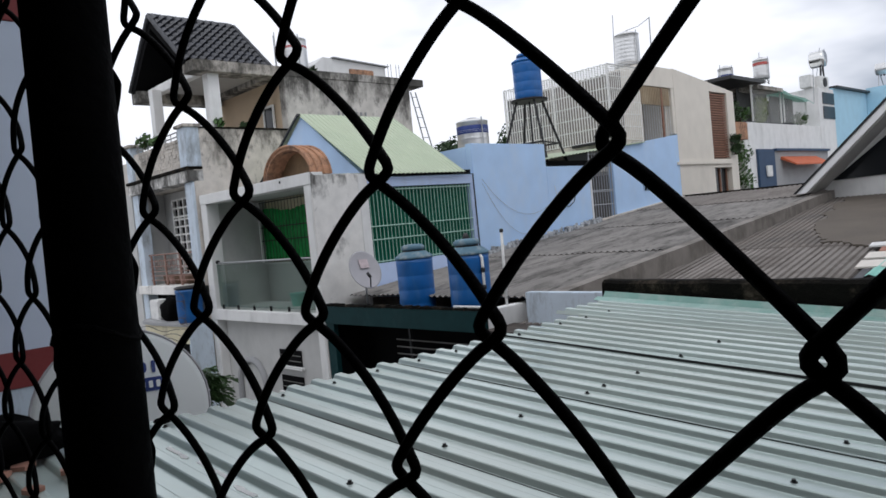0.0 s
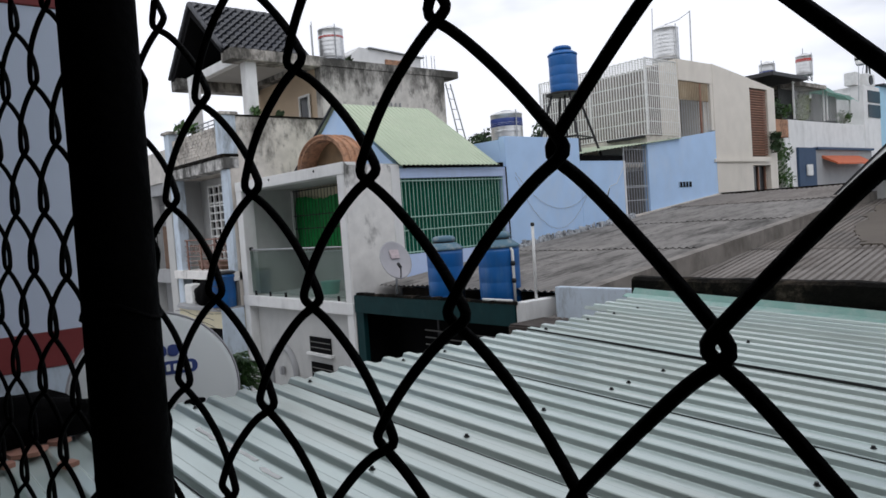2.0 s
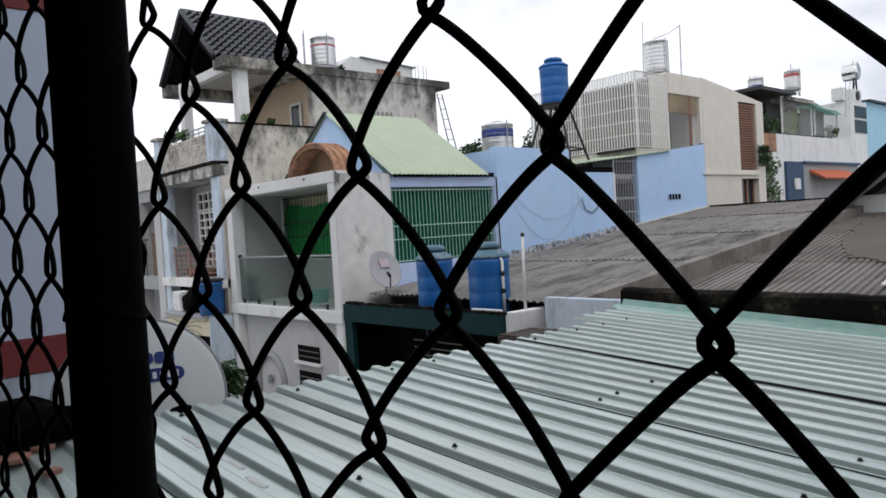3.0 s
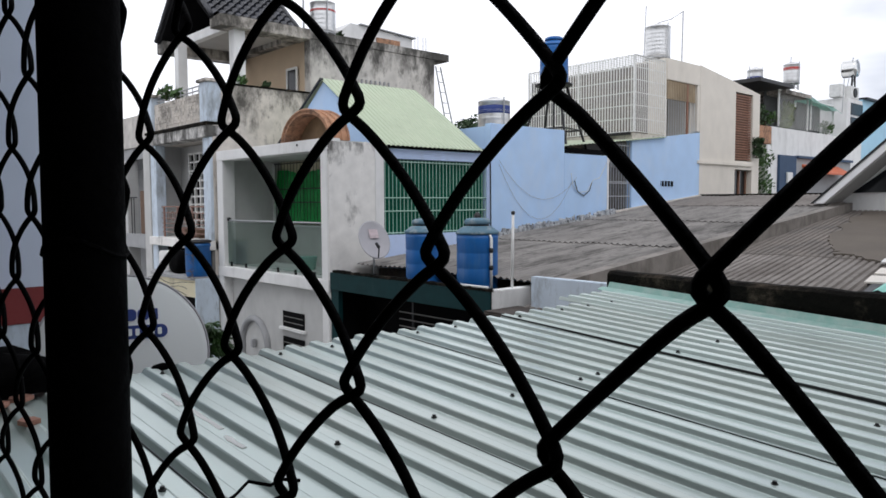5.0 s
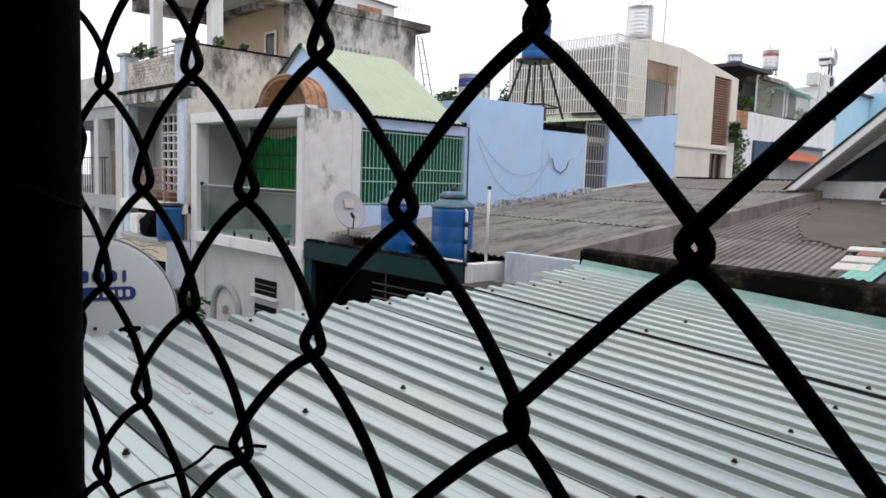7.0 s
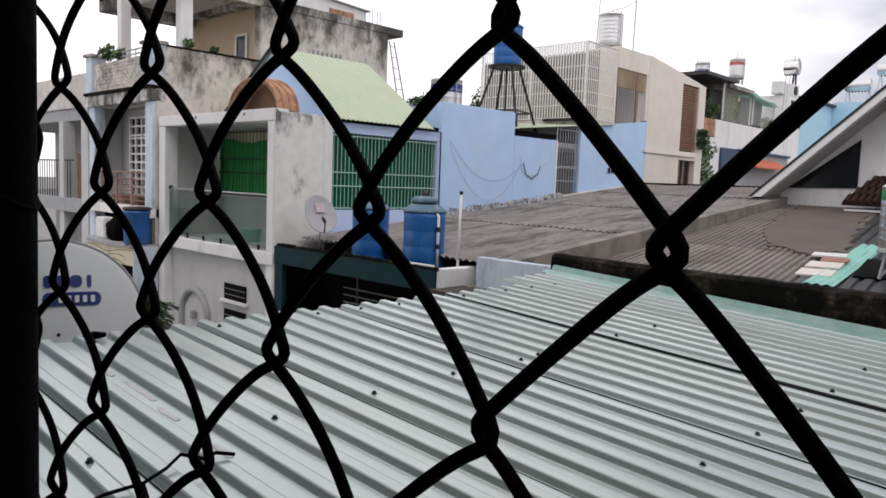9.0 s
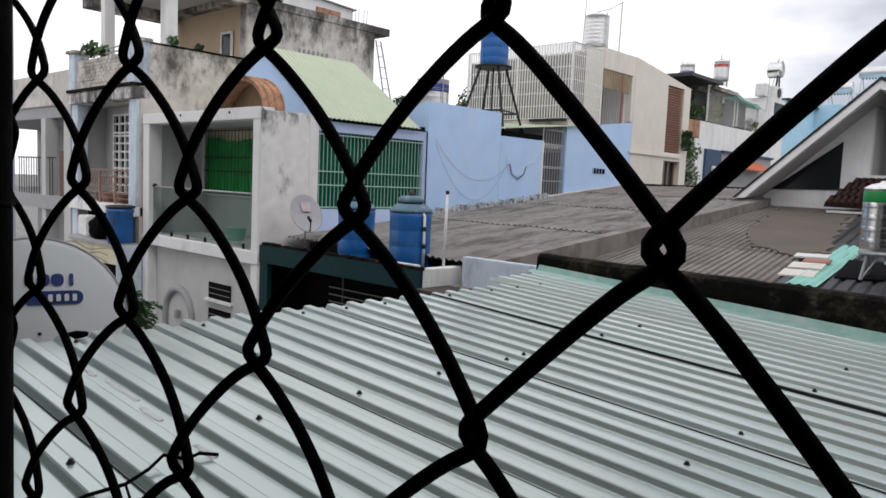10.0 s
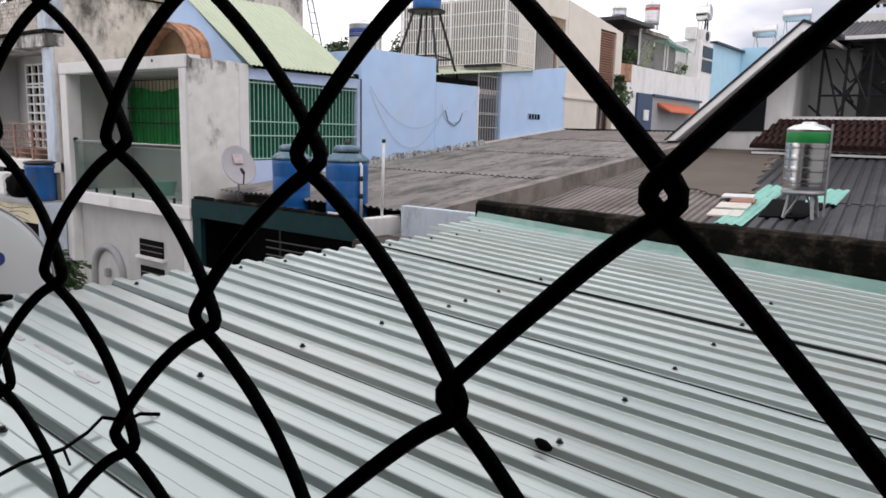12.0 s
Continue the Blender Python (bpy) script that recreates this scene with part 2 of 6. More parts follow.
M_DISH = surf("white_dish_enamel", (0.84, 0.87, 0.86), 0.45, 0, 0.03, 3, 0.02, 40, (0.62, 0.64, 0.63), 0.3, 4, 3, stain_at=0.58)
M_DISHGREY = surf("grey_dish_enamel", (0.42, 0.41, 0.43), 0.55, 0, 0.06, 6, 0.02, 40)
M_BLACK = surf("black_plastic", (0.014, 0.014, 0.015), 0.45, 0, 0.2, 10, 0.1, 60)
M_PVC = surf("white_pvc", (0.74, 0.74, 0.72), 0.45)
M_LEAF = surf("leaf_green", (0.055, 0.12, 0.028), 0.55, 0, 0.35, 5, 0)
M_PALM = surf("palm_green", (0.032, 0.075, 0.018), 0.45, 0, 0.35, 5, 0)
M_LEAFDARK = surf("dark_leaf_green", (0.03, 0.06, 0.02), 0.6, 0, 0.4, 3, 0)
M_LEAFBRIGHT = surf("yellow_green_leaf", (0.18, 0.24, 0.04), 0.55, 0, 0.3, 5, 0)
M_BARK = surf("bark", (0.12, 0.09, 0.065), 0.9, 0, 0.3, 10, 0.4)
M_ORANGE = surf("orange_roof_sheet", (0.55, 0.13, 0.05), 0.6, 0, 0.12, 5, 0.1)
M_NAVY = surf("navy_paint", (0.025, 0.06, 0.125), 0.6, 0, 0.1, 4, 0.05)
M_MIDGREY = surf("mid_grey_render", (0.34, 0.345, 0.35), 0.85, 0, 0.08, 3, 0.1)
M_SOFFIT = surf("grey_soffit", (0.46, 0.455, 0.44), 0.85, 0, 0.06, 2, 0.08)
M_CYAN = surf("pale_cyan_plaster", (0.40, 0.64, 0.78), 0.85, 0, 0.06, 2, 0.08)
M_MESHGREY = surf("grey_shade_mesh", (0.07, 0.073, 0.073), 0.8, 0, 0.2, 5, 0.05)
M_NETGREEN = surf("green_shade_net", (0.30, 0.50, 0.43), 0.7, 0, 0.2, 6, 0.1)
M_TURQ = surf("turquoise_plastic_sheet", (0.25, 0.56, 0.48), 0.55, 0, 0.1, 5, 0.05)
M_BOARD = surf("pale_board", (0.68, 0.64, 0.58), 0.75, 0, 0.08, 6, 0.1)
M_GROUND = surf("dusty_concrete_ground", (0.24, 0.235, 0.225), 0.95, 0, 0.2, 2, 0.3, 30, (0.10, 0.10, 0.095), 0.6, 1)
# room tone kept near black in place of missing indoor light
M_ROOM = surf("dim_room_plaster", (0.06, 0.06, 0.06), 0.9, 0, 0.1, 2, 0.1)
M_SHARD = surf("broken_clay", (0.36, 0.18, 0.13), 0.9, 0, 0.2, 20, 0.3, 80)
M_MORTAR = surf("crumbling_mortar", (0.52, 0.54, 0.56), 0.95, 0, 0.3, 9, 0.6, 60, (0.07, 0.075, 0.08), 0.9, 6)
M_DARKBROWN = surf("dark_brown_layer", (0.055, 0.045, 0.038), 0.95, 0, 0.4, 7, 0.4, 60)
# grey for recessed parts, with their shade put into the base colour
M_SHADEGREY = surf("shade_toned_grey", (0.17, 0.165, 0.155), 0.9, 0, 0.15, 3, 0.1)
# tone of the unseen walls, set by how dark the near roof reflects
M_SKYBLOCK = surf("sky_block_plaster", (0.27, 0.27, 0.26), 0.85, 0, 0.08, 2, 0.1, 60, (0.36, 0.36, 0.34), 0.4, 1.0, 3)
M_CABLE = surf("cable_rubber", (0.02, 0.02, 0.02), 0.6)


def glass(name, tint, rough=0.05):
    m = bpy.data.materials.new(name)
    m.use_nodes = True
    p = m.node_tree.nodes["Principled BSDF"]
    p.inputs["Base Color"].default_value = (*tint, 1)
    p.inputs["Roughness"].default_value = rough
    p.inputs["Transmission Weight"].default_value = 1.0
    p.inputs["IOR"].default_value = 1.2
    return m


M_GLASS = glass("greenish_glass", (0.52, 0.61, 0.575))
M_PANE = surf("dark_window_glass", (0.012, 0.014, 0.017), 0.12, 0, 0.1, 2, 0, gloss=0.25)


# ---- mesh helpers ----
def thing(name, at, label, category, group="", kind=""):
    ob = new(name)
    ob.location = at
    return tagged(ob, label, category, group, kind)


def obj(name, bm, mat, smooth=False):
    me = bpy.data.meshes.new(name)
    bmesh.ops.recalc_face_normals(bm, faces=bm.faces)
    bm.to_mesh(me)
    bm.free()
    me.materials.append(mat)
    if smooth:
        for f in me.polygons:
            f.use_smooth = True
    return new(name, me)


def origin_of(ob):
    at = Vector(ob.location)
    up = ob.parent
    while up:
        at += Vector(up.location)
        up = up.parent
    return at


def part(name, bm, mat, parent, label="", smooth=False):
    ob = obj(name, bm, mat, smooth)
    ob.parent = parent
    ob.location = -origin_of(parent)
    return tagged(ob, label) if label else ob


def box(bm, x0, x1, y0, y1, z0, z1):
    v = [bm.verts.new((x, y, z)) for x in (x0, x1) for y in (y0, y1) for z in (z0, z1)]
    for q in ((0, 1, 3, 2), (4, 6, 7, 5), (0, 4, 5, 1), (2, 3, 7, 6), (0, 2, 6, 4), (1, 5, 7, 3)):
        bm.faces.new([v[i] for i in q])
    return v


def prism(bm, poly, axis, a, b):
    """A flat polygon of (p, q) pushed along an axis: x: (y, z), y: (x, z), z: (x, y)."""
    def at(p, q, d):
        return {"x": (d, p, q), "y": (p, d, q), "z": (p, q, d)}[axis]
    v0 = [bm.verts.new(at(p, q, a)) for p, q in poly]
    v1 = [bm.verts.new(at(p, q, b)) for p, q in poly]
    bm.faces.new(v0)
    bm.faces.new(v1[::-1])
    for i in range(len(poly)):
        j = (i + 1) % len(poly)
        bm.faces.new((v0[i], v1[i], v1[j], v0[j]))


def pbox(name, parent, mat, x0, x1, y0, y1, z0, z1, bevel=0.0, label=""):
    bm = bmesh.new()
    box(bm, x0, x1, y0, y1, z0, z1)
    if bevel:
        bmesh.ops.bevel(bm, geom=bm.edges[:], offset=bevel, segments=2, affect="EDGES")
    return part(name, bm, mat, parent, label)


def tube(bm, pts, r, seg=8, r_end=None, cap=True):
    pts = [Vector(p) for p in pts]
    rings = []
    side = None
    for i, p in enumerate(pts):
        d = (pts[min(i + 1, len(pts) - 1)] - pts[max(i - 1, 0)]).normalized()
        if side is None:
            side = d.orthogonal().normalized()
        side = (side - d * side.dot(d)).normalized()
        up = d.cross(side)
        rr = r if r_end is None else r + (r_end - r) * i / (len(pts) - 1)
        rings.append([bm.verts.new(p + (side * math.cos(a) + up * math.sin(a)) * rr) for a in (2 * math.pi * s / seg for s in range(seg))])
    for a, b in zip(rings, rings[1:]):
        for s in range(seg):
            bm.faces.new((a[s], a[(s + 1) % seg], b[(s + 1) % seg], b[s]))
    if cap:
        bm.faces.new(rings[0][::-1])
        bm.faces.new(rings[-1])


def ptube(name, parent, mat, pts, r, seg=8, label="", r_end=None):
    bm = bmesh.new()
    tube(bm, pts, r, seg, r_end)
    return part(name, bm, mat, parent, label, smooth=seg > 6)


def lathe(bm, at, profile, seg=28):
    """A body of revolution about the upright axis through at; profile: (radius, height) from the bottom up."""
    rings = []
    for r, z in profile:
        rings.append([bm.verts.new((at[0] + r * math.cos(a), at[1] + r * math.sin(a), at[2] + z)) for a in (2 * math.pi * s / seg for s in range(seg))])
    for a, b in zip(rings, rings[1:]):
        for s in range(seg):
            bm.faces.new((a[s], a[(s + 1) % seg], b[(s + 1) % seg], b[s]))
    bm.faces.new(rings[0][::-1])
    bm.faces.new(rings[-1])


def plathe(name, parent, mat, at, profile, seg=28, label=""):
    bm = bmesh.new()
    lathe(bm, at, profile, seg)
    ob = part(name, bm, mat, parent, label)
    for f in ob.data.polygons:
        f.use_smooth = len(f.vertices) == 4
    return ob


TRAP = ((0.0, 0.0), (0.08, 0.0), (0.30, 1.0), (0.84, 1.0), (0.97, 0.0))


def corrugated(bm, origin, across, along, width, length, pitch, depth, shape="wave", thick=0.004, waviness=0.0):
    """A corrugated sheet with a real thickness: ribs run along 'along' and repeat across 'across'."""
    o, w, l = Vector(origin), Vector(across).normalized(), Vector(along).normalized()
    up = w.cross(l).normalized()
    if up.z < 0:
        up = -up
    prof = []
    n = math.ceil(width / pitch) + 1
    for i in range(n):
        if shape == "round":
            for q in range(20):
                f = q / 20
                d = abs(((f - 0.60 + 0.5) % 1.0) - 0.5)
                e = min(1.0, max(0.0, (0.42 - d) / 0.24))
                prof.append(((i + f) * pitch, depth * e * e * (3 - 2 * e)))
        elif shape == "trap":
            prof += [((i + a) * pitch, h * depth) for a, h in TRAP]
        else:
            prof += [((i + s / 6) * pitch, (0.5 - 0.5 * math.cos(2 * math.pi * s / 6)) * depth) for s in range(6)]
    prof = [(a, h) for a, h in prof if a < width] + [(width, prof[-1][1] * 0.5)]
    steps = max(1, int(length / 0.9))
    rows = []
    for j in range(steps + 1):
        d = length * j / steps
        row = []
        for a, h in prof:
            sag = waviness * noise.noise((o + w * a + l * d) * 0.8)
            q = o + w * a + l * d + up * (h + sag)
            row.append((bm.verts.new(q), bm.verts.new(q - up * thick)))
        rows.append(row)
    m = len(prof)
    for a, b in zip(rows, rows[1:]):
        for i in range(m - 1):
            bm.faces.new((a[i][0], a[i + 1][0], b[i + 1][0], b[i][0]))
            bm.faces.new((a[i][1], b[i][1], b[i + 1][1], a[i + 1][1]))
        for i in (0, m - 1):
            bm.faces.new((a[i][0], b[i][0], b[i][1], a[i][1]))
    for row in (rows[0], rows[-1]):
        for i in range(m - 1):
            bm.faces.new((row[i][0], row[i][1], row[i + 1][1], row[i + 1][0]))


def dish_mesh(bm, at, normal, radius, deep, thick=0.012, seg=40, squash=1.0):
    nrm = Vector(normal).normalized()
    side = nrm.cross(Vector((0, 0, 1))).normalized()
    up = side.cross(nrm)
    at = Vector(at)
    rings_f, rings_b = [], []
    for r in (0.03, 0.25, 0.5, 0.75, 0.93, 1.0):
        f, b = [], []
        for s in range(seg):
            a = 2 * math.pi * s / seg
            q = at + side * math.cos(a) * r * radius * squash + up * math.sin(a) * r * radius + nrm * deep * r * r
            f.append(bm.verts.new(q))
            b.append(bm.verts.new(q - nrm * thick))
        rings_f.append(f)
        rings_b.append(b)
    for rings in (rings_f, rings_b):
        for a, b in zip(rings, rings[1:]):
            for s in range(seg):
                bm.faces.new((a[s], a[(s + 1) % seg], b[(s + 1) % seg], b[s]))
        bm.faces.new(rings[0])
    for s in range(seg):
        bm.faces.new((rings_f[-1][s], rings_f[-1][(s + 1) % seg], rings_b[-1][(s + 1) % seg], rings_b[-1][s]))
    return side, up, nrm


# ---- ground and the room behind the wire ----
bm = bmesh.new()
box(bm, -400, 400, -300, 500, -0.3, 0.0)
tagged(obj("ground", bm, M_GROUND), "dusty grey concrete ground between the houses", "ground", kind="structure")


def structure(name, mat, boxes, label, category):
    bm = bmesh.new()
    for b in boxes:
        box(bm, *b)
    return tagged(obj(name, bm, mat), label, category, kind="structure")


# unseen room added round the camera to keep the wire backlit
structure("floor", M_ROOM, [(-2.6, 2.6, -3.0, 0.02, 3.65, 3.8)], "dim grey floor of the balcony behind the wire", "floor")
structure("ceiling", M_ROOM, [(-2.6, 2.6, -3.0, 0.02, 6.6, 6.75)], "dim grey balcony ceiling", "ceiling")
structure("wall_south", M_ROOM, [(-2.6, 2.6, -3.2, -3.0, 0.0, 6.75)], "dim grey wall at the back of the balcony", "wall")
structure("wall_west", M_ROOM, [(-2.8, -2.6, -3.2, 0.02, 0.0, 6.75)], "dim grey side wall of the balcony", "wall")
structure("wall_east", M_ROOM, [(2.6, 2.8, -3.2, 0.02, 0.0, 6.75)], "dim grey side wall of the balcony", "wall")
# unseen tall walls, added to hold back sky light from the south
structure("wall_sky_block", M_SKYBLOCK, [(-14.0, 25.0, 0.024, 0.2, 6.75, 11.5), (2.8, 8.0, 0.024, 0.2, 0.0, 6.748), (-4.45, -2.8, -0.3, 0.02, 0.0, 6.748), (-14.0, 25.0, -6.0, -5.8, 0.0, 12.5)], "unseen plain walls added to block sky light behind the camera", "wall")
# added out of view to darken the right-hand roofs
structure("wall_light_block_east", M_INNER, [(4.0, 4.2, 0.3, 26.0, 0.0, 8.8)], "unseen plain wall added to block light from the east", "wall")
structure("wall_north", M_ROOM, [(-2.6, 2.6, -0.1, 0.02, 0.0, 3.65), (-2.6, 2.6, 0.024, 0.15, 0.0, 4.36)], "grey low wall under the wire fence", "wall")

# ---- chain-link fence ----
FENCE_O = Vector((-0.09840, 0.11853, 5.21442))
FENCE_U = -Vector((-0.99860, -0.05081, 0.01470)).normalized()
FENCE_V = Vector((0.01421, 0.01000, 0.99990)).normalized()
FENCE_N = FENCE_U.cross(FENCE_V).normalized()
HALF_U, HALF_V, TILT = 0.03275, 0.0375, -0.01383

fence = thing("chain_link_fence", FENCE_O, "black chain-link wire fence with twisted diamond mesh", "fence")
rng = random.Random(5)


def mesh_point(i, j, out):
    """A place on the mesh, by its column, its half row and its depth, warped to fit the camera's view."""
    if i < -7.2:
        # mesh left of the post, shifted along to fit the camera's view
        u, v, n = HALF_U * i + 0.0135, HALF_V * j + TILT * HALF_U * i, 0.0
    else:
        u = -0.00056 + 0.03483 * i - 0.00219 * j - 0.00030 * i * i + 0.00042 * i * j - 0.00004 * j * j
        v = 0.00095 - 0.00096 * i + 0.03797 * j - 0.00014 * i * i - 0.00031 * i * j + 0.00024 * j * j
        n = 0.00105 + 0.00283 * i - 0.00192 * j + 0.00018 * i * i
    return FENCE_O + FENCE_U * u + FENCE_V * v + FENCE_N * (n + out)


def strand(col):
    """One wire: it drops steeply into each hook, turns there, and leaves with a round shoulder."""
    bm = bmesh.new()
    # hook size, bend and depth per column are fitted to the camera's view
    over = 0.20 if col < -4 else 0.175 if col < -2 else 0.14 if col < 0 else 0.11
    bend = 0.14 if col < -2 else 0.08
    deep, set_back = (0.0034, 0.0) if col < 0 else (0.0013, 0.0021)
    drift = [rng.uniform(-0.010, 0.010) for _ in range(40)]
    steps = 28
    line = []
    for k in range(-14, 14):
        for s in range(steps):
            f = s / steps
            run = (1 - bend) * (1 - f) + bend * (1 - math.exp((f - 1) / 0.07))
            side = -0.5 - over + run * (1 + 2 * over)
            # the right-hand hook is at odd half turns
            side = side if k % 2 else -side
            i = col + 0.5 + side + drift[k + 15] * (1 - f) + drift[k + 16] * f
            line.append((i, k + f + col % 2 - 0.035, deep * math.sin(math.pi * (k + f)) - set_back))
    pts = []
    for q in range(2, len(line) - 2):
        i, j, out = (sum(w * line[q + d][x] for d, w in ((-2, 0.1), (-1, 0.23), (0, 0.34), (1, 0.23), (2, 0.1))) for x in range(3))
        i = min(i, -7.25) if col < -7 else max(i, -7.19)
        pts.append(mesh_point(i, j, out))
    tube(bm, pts, 0.00148, 7)
    part("wire", bm, M_WIRE, fence, smooth=True)


for col in range(-36, 10):
    strand(col)

post_at = FENCE_O + FENCE_U * -0.2278 + FENCE_N * 0.013
fence_post = thing("fence_post", post_at, "black painted round steel fence post, slightly scratched", "post")
lean = (FENCE_V - FENCE_U * 0.02).normalized()
ptube("pipe", fence_post, M_POST, [post_at + lean * h for h in (-0.86, -0.4, -0.1, 0.1, 0.4, 1.35)], 0.0157, 20)
for h in (-0.33, -0.19, -0.045, 0.11, 0.26):
    c = post_at + lean * h
    ring = [c + (FENCE_U * math.cos(a) + FENCE_N * math.sin(a)) * 0.0157 + lean * 0.004 * math.sin(2 * a) for a in (2 * math.pi * s / 16 for s in range(17))]
    ptube("tie_wire", fence_post, M_POST, ring, 0.0012, 6)

# ---- near roof of mint sheets ----
SLOPE = -0.055


def roof_z(x):
    return 4.4 + SLOPE * x


near_roof = thing("corrugated_roof", (-1, 2, 4.45), "pale mint corrugated steel roof with dark screws, slightly dirty", "roof")
PITCH, RIB = 0.125, 0.019
# one rib: crest, hidden far side, wide pan, steep near side
RIB_FORM = ((0.0, 0.90), (0.03, 1.0), (0.27, 1.0), (0.31, 0.90), (0.40, 0.10), (0.44, 0.0), (0.885, 0.0), (0.91, 0.08), (0.985, 0.82))
seams = [0.16, 0.73, 1.478, 2.225, 2.995, 3.76, 4.28]


def rib_profile(y0, y1):
    rows = [(PITCH * (k + q) - 0.010, RIB * h) for k in range(int(y0 / PITCH) - 1, int(y1 / PITCH) + 2) for q, h in RIB_FORM]
    return [(y0, 0.0)] + [(y, h) for y, h in rows if y0 < y < y1] + [(y1, 0.0)]


for i, (y0, y1) in enumerate(zip(seams, seams[1:])):
    bm = bmesh.new()
    x0 = (-2.83 if i < 5 else -3.02) + 0.012 * math.sin(i * 2.3)
    lift = 0.0012 * (i % 2)
    prev = None
    n_steps = 14
    for j in range(n_steps + 1):
        x = x0 + 6.0 * j / n_steps
        row = []
        for y, h in rib_profile(y0, y1):
            # oil-canning: the pans belly a little between the fixings, and sheets wander
            yy = y + 0.006 * noise.noise((x * 0.55, i * 3.1, 7.0))
            z = roof_z(x) - 0.012 + h + lift + 0.0022 * noise.noise((x * 1.6, y * 5.0, 2.0 + i)) + 0.004 * noise.noise((x * 0.7, y * 0.8, 5.0)) - 0.008 * (y / 4)
            row.append((bm.verts.new((x, yy, z)), bm.verts.new((x, yy, z - 0.0025))))
        if prev:
            for p, q, r, t in zip(prev, prev[1:], row, row[1:]):
                bm.faces.new((p[0], q[0], t[0], r[0]))
                bm.faces.new((p[1], r[1], t[1], q[1]))
        if j in (0, n_steps):
            for p, q in zip(row, row[1:]):
                bm.faces.new((p[0], p[1], q[1], q[0]))
        prev = row
    part("sheet", bm, M_MINT, near_roof)
for y, wide, rise in ((0.722, 0.0010, 0.0), (1.470, 0.0018, 0.0), (2.217, 0.0006, 0.0), (2.982, 0.0008, 0.0115)):
    bm = bmesh.new()
    for k in range(24):
        xa, xb = -2.82 + 0.25 * k, -2.82 + 0.25 * (k + 1)
        ya, yb = (y + 0.006 * noise.noise((x * 0.55, 6.2, 7.0)) + 0.003 * noise.noise((x * 1.3, y, 0)) for x in (xa, xb))
        wa, wb = (wide * (0.6 + 1.1 * abs(noise.noise((x * 2.1, y, 4)))) for x in (xa, xb))
        prof = [(xa, ya - wa), (xa, ya + wa), (xb, yb + wb), (xb, yb - wb)]
        lo = [bm.verts.new((x, q, roof_z(x) - 0.03)) for x, q in prof]
        hi = [bm.verts.new((x, q, roof_z(x) - 0.0085 + rise - 0.008 * (q / 4))) for x, q in prof]
        bm.faces.new(hi)
        for i in range(4):
            bm.faces.new((lo[i], lo[(i + 1) % 4], hi[(i + 1) % 4], hi[i]))
    part("seam_gap", bm, M_SCREW, near_roof, "dark gap along the overlap")
bm = bmesh.new()
for row in (0,):
    prism(bm, [(4.255, -0.012), (4.31, 0.004), (4.37, -0.016), (4.405, 0.030), (4.405, 0.034), (4.37, -0.012), (4.31, 0.008), (4.255, -0.008)], "x", -3.08, 3.1)
for v in bm.verts:
    v.co.z += roof_z(v.co.x) + 0.008
part("flashing", bm, M_FLASH, near_roof, "green bent flashing strip")
bm = bmesh.new()
# one screw on about every third crest, in lines over the purlins
for x, crests in ((-2.71, (8, 12, 14, 16, 18, 20, 24, 27, 29, 31)), (-1.72, (5, 9, 12, 15, 18, 19, 21, 24, 27)), (-0.80, (6, 12, 15, 18, 21, 24, 28)), (0.15, (7, 13, 19, 25)), (1.1, (9, 15, 21))):
    for k in crests:
        y = PITCH * k + 0.014
        xx = x + rng.uniform(-0.012, 0.012)
        lathe(bm, (xx, y, roof_z(xx) + 0.006 - 0.008 * (y / 4)), ((0.010, 0), (0.010, 0.004), (0.006, 0.005), (0.006, 0.011)), 8)
tagged(part("screw", bm, M_SCREW, near_roof, "dark roof screws with washers"), kind="stuff")
# support under the sheets
structure("wall_under_roof", M_INNER, [(-2.74, -2.6, 0.2, 4.2, 0.0, 4.50)], "plain plastered wall that carries the mint roof", "wall")

parapet = thing("parapet_wall", (-1, 4.45, 4.5), "low mossy black concrete parapet behind the mint roof", "wall")
bm = bmesh.new()
n_seg = 46
ring_prev = None
for i in range(n_seg + 1):
    x = -3.12 + 6.2 * i / n_seg
    t = 4.682 - 0.006 * (x + 3.12) + 0.010 * noise.noise((x * 5, 0, 0))
    fy = 4.42 + 0.008 * noise.noise((x * 4, 3, 0))
    ring = [bm.verts.new(p) for p in ((x, fy, 2.2), (x, fy + 0.004, t - 0.10), (x, fy + 0.012 + 0.006 * noise.noise((x * 9, 1, 1)), t - 0.02), (x, fy + 0.04, t), (x, fy + 0.13, t + 0.006 * noise.noise((x * 7, 8, 1))), (x, fy + 0.15, t - 0.03), (x, fy + 0.15, 2.2))]
    if ring_prev:
        for a in range(6):
            bm.faces.new((ring_prev[a], ring[a], ring[a + 1], ring_prev[a + 1]))
    else:
        bm.faces.new(ring)
    ring_prev = ring
bm.faces.new(ring_prev[::-1])
part("wall", bm, M_PARAPET, parapet)

# ---- factory roofs ----
def left_z(y):
    return 4.4 + 0.096 * (y - 12.98)


def right_z(y):
    return 3.68 + 0.11 * (y - 9.0)


left_roof = thing("fibre_cement_roof", (-9.4, 15, left_z(15)), "old grey fibre-cement corrugated roof with dark streaks", "roof")
ends = [8.55, 12.2, 15.9, 19.2, 22.0]
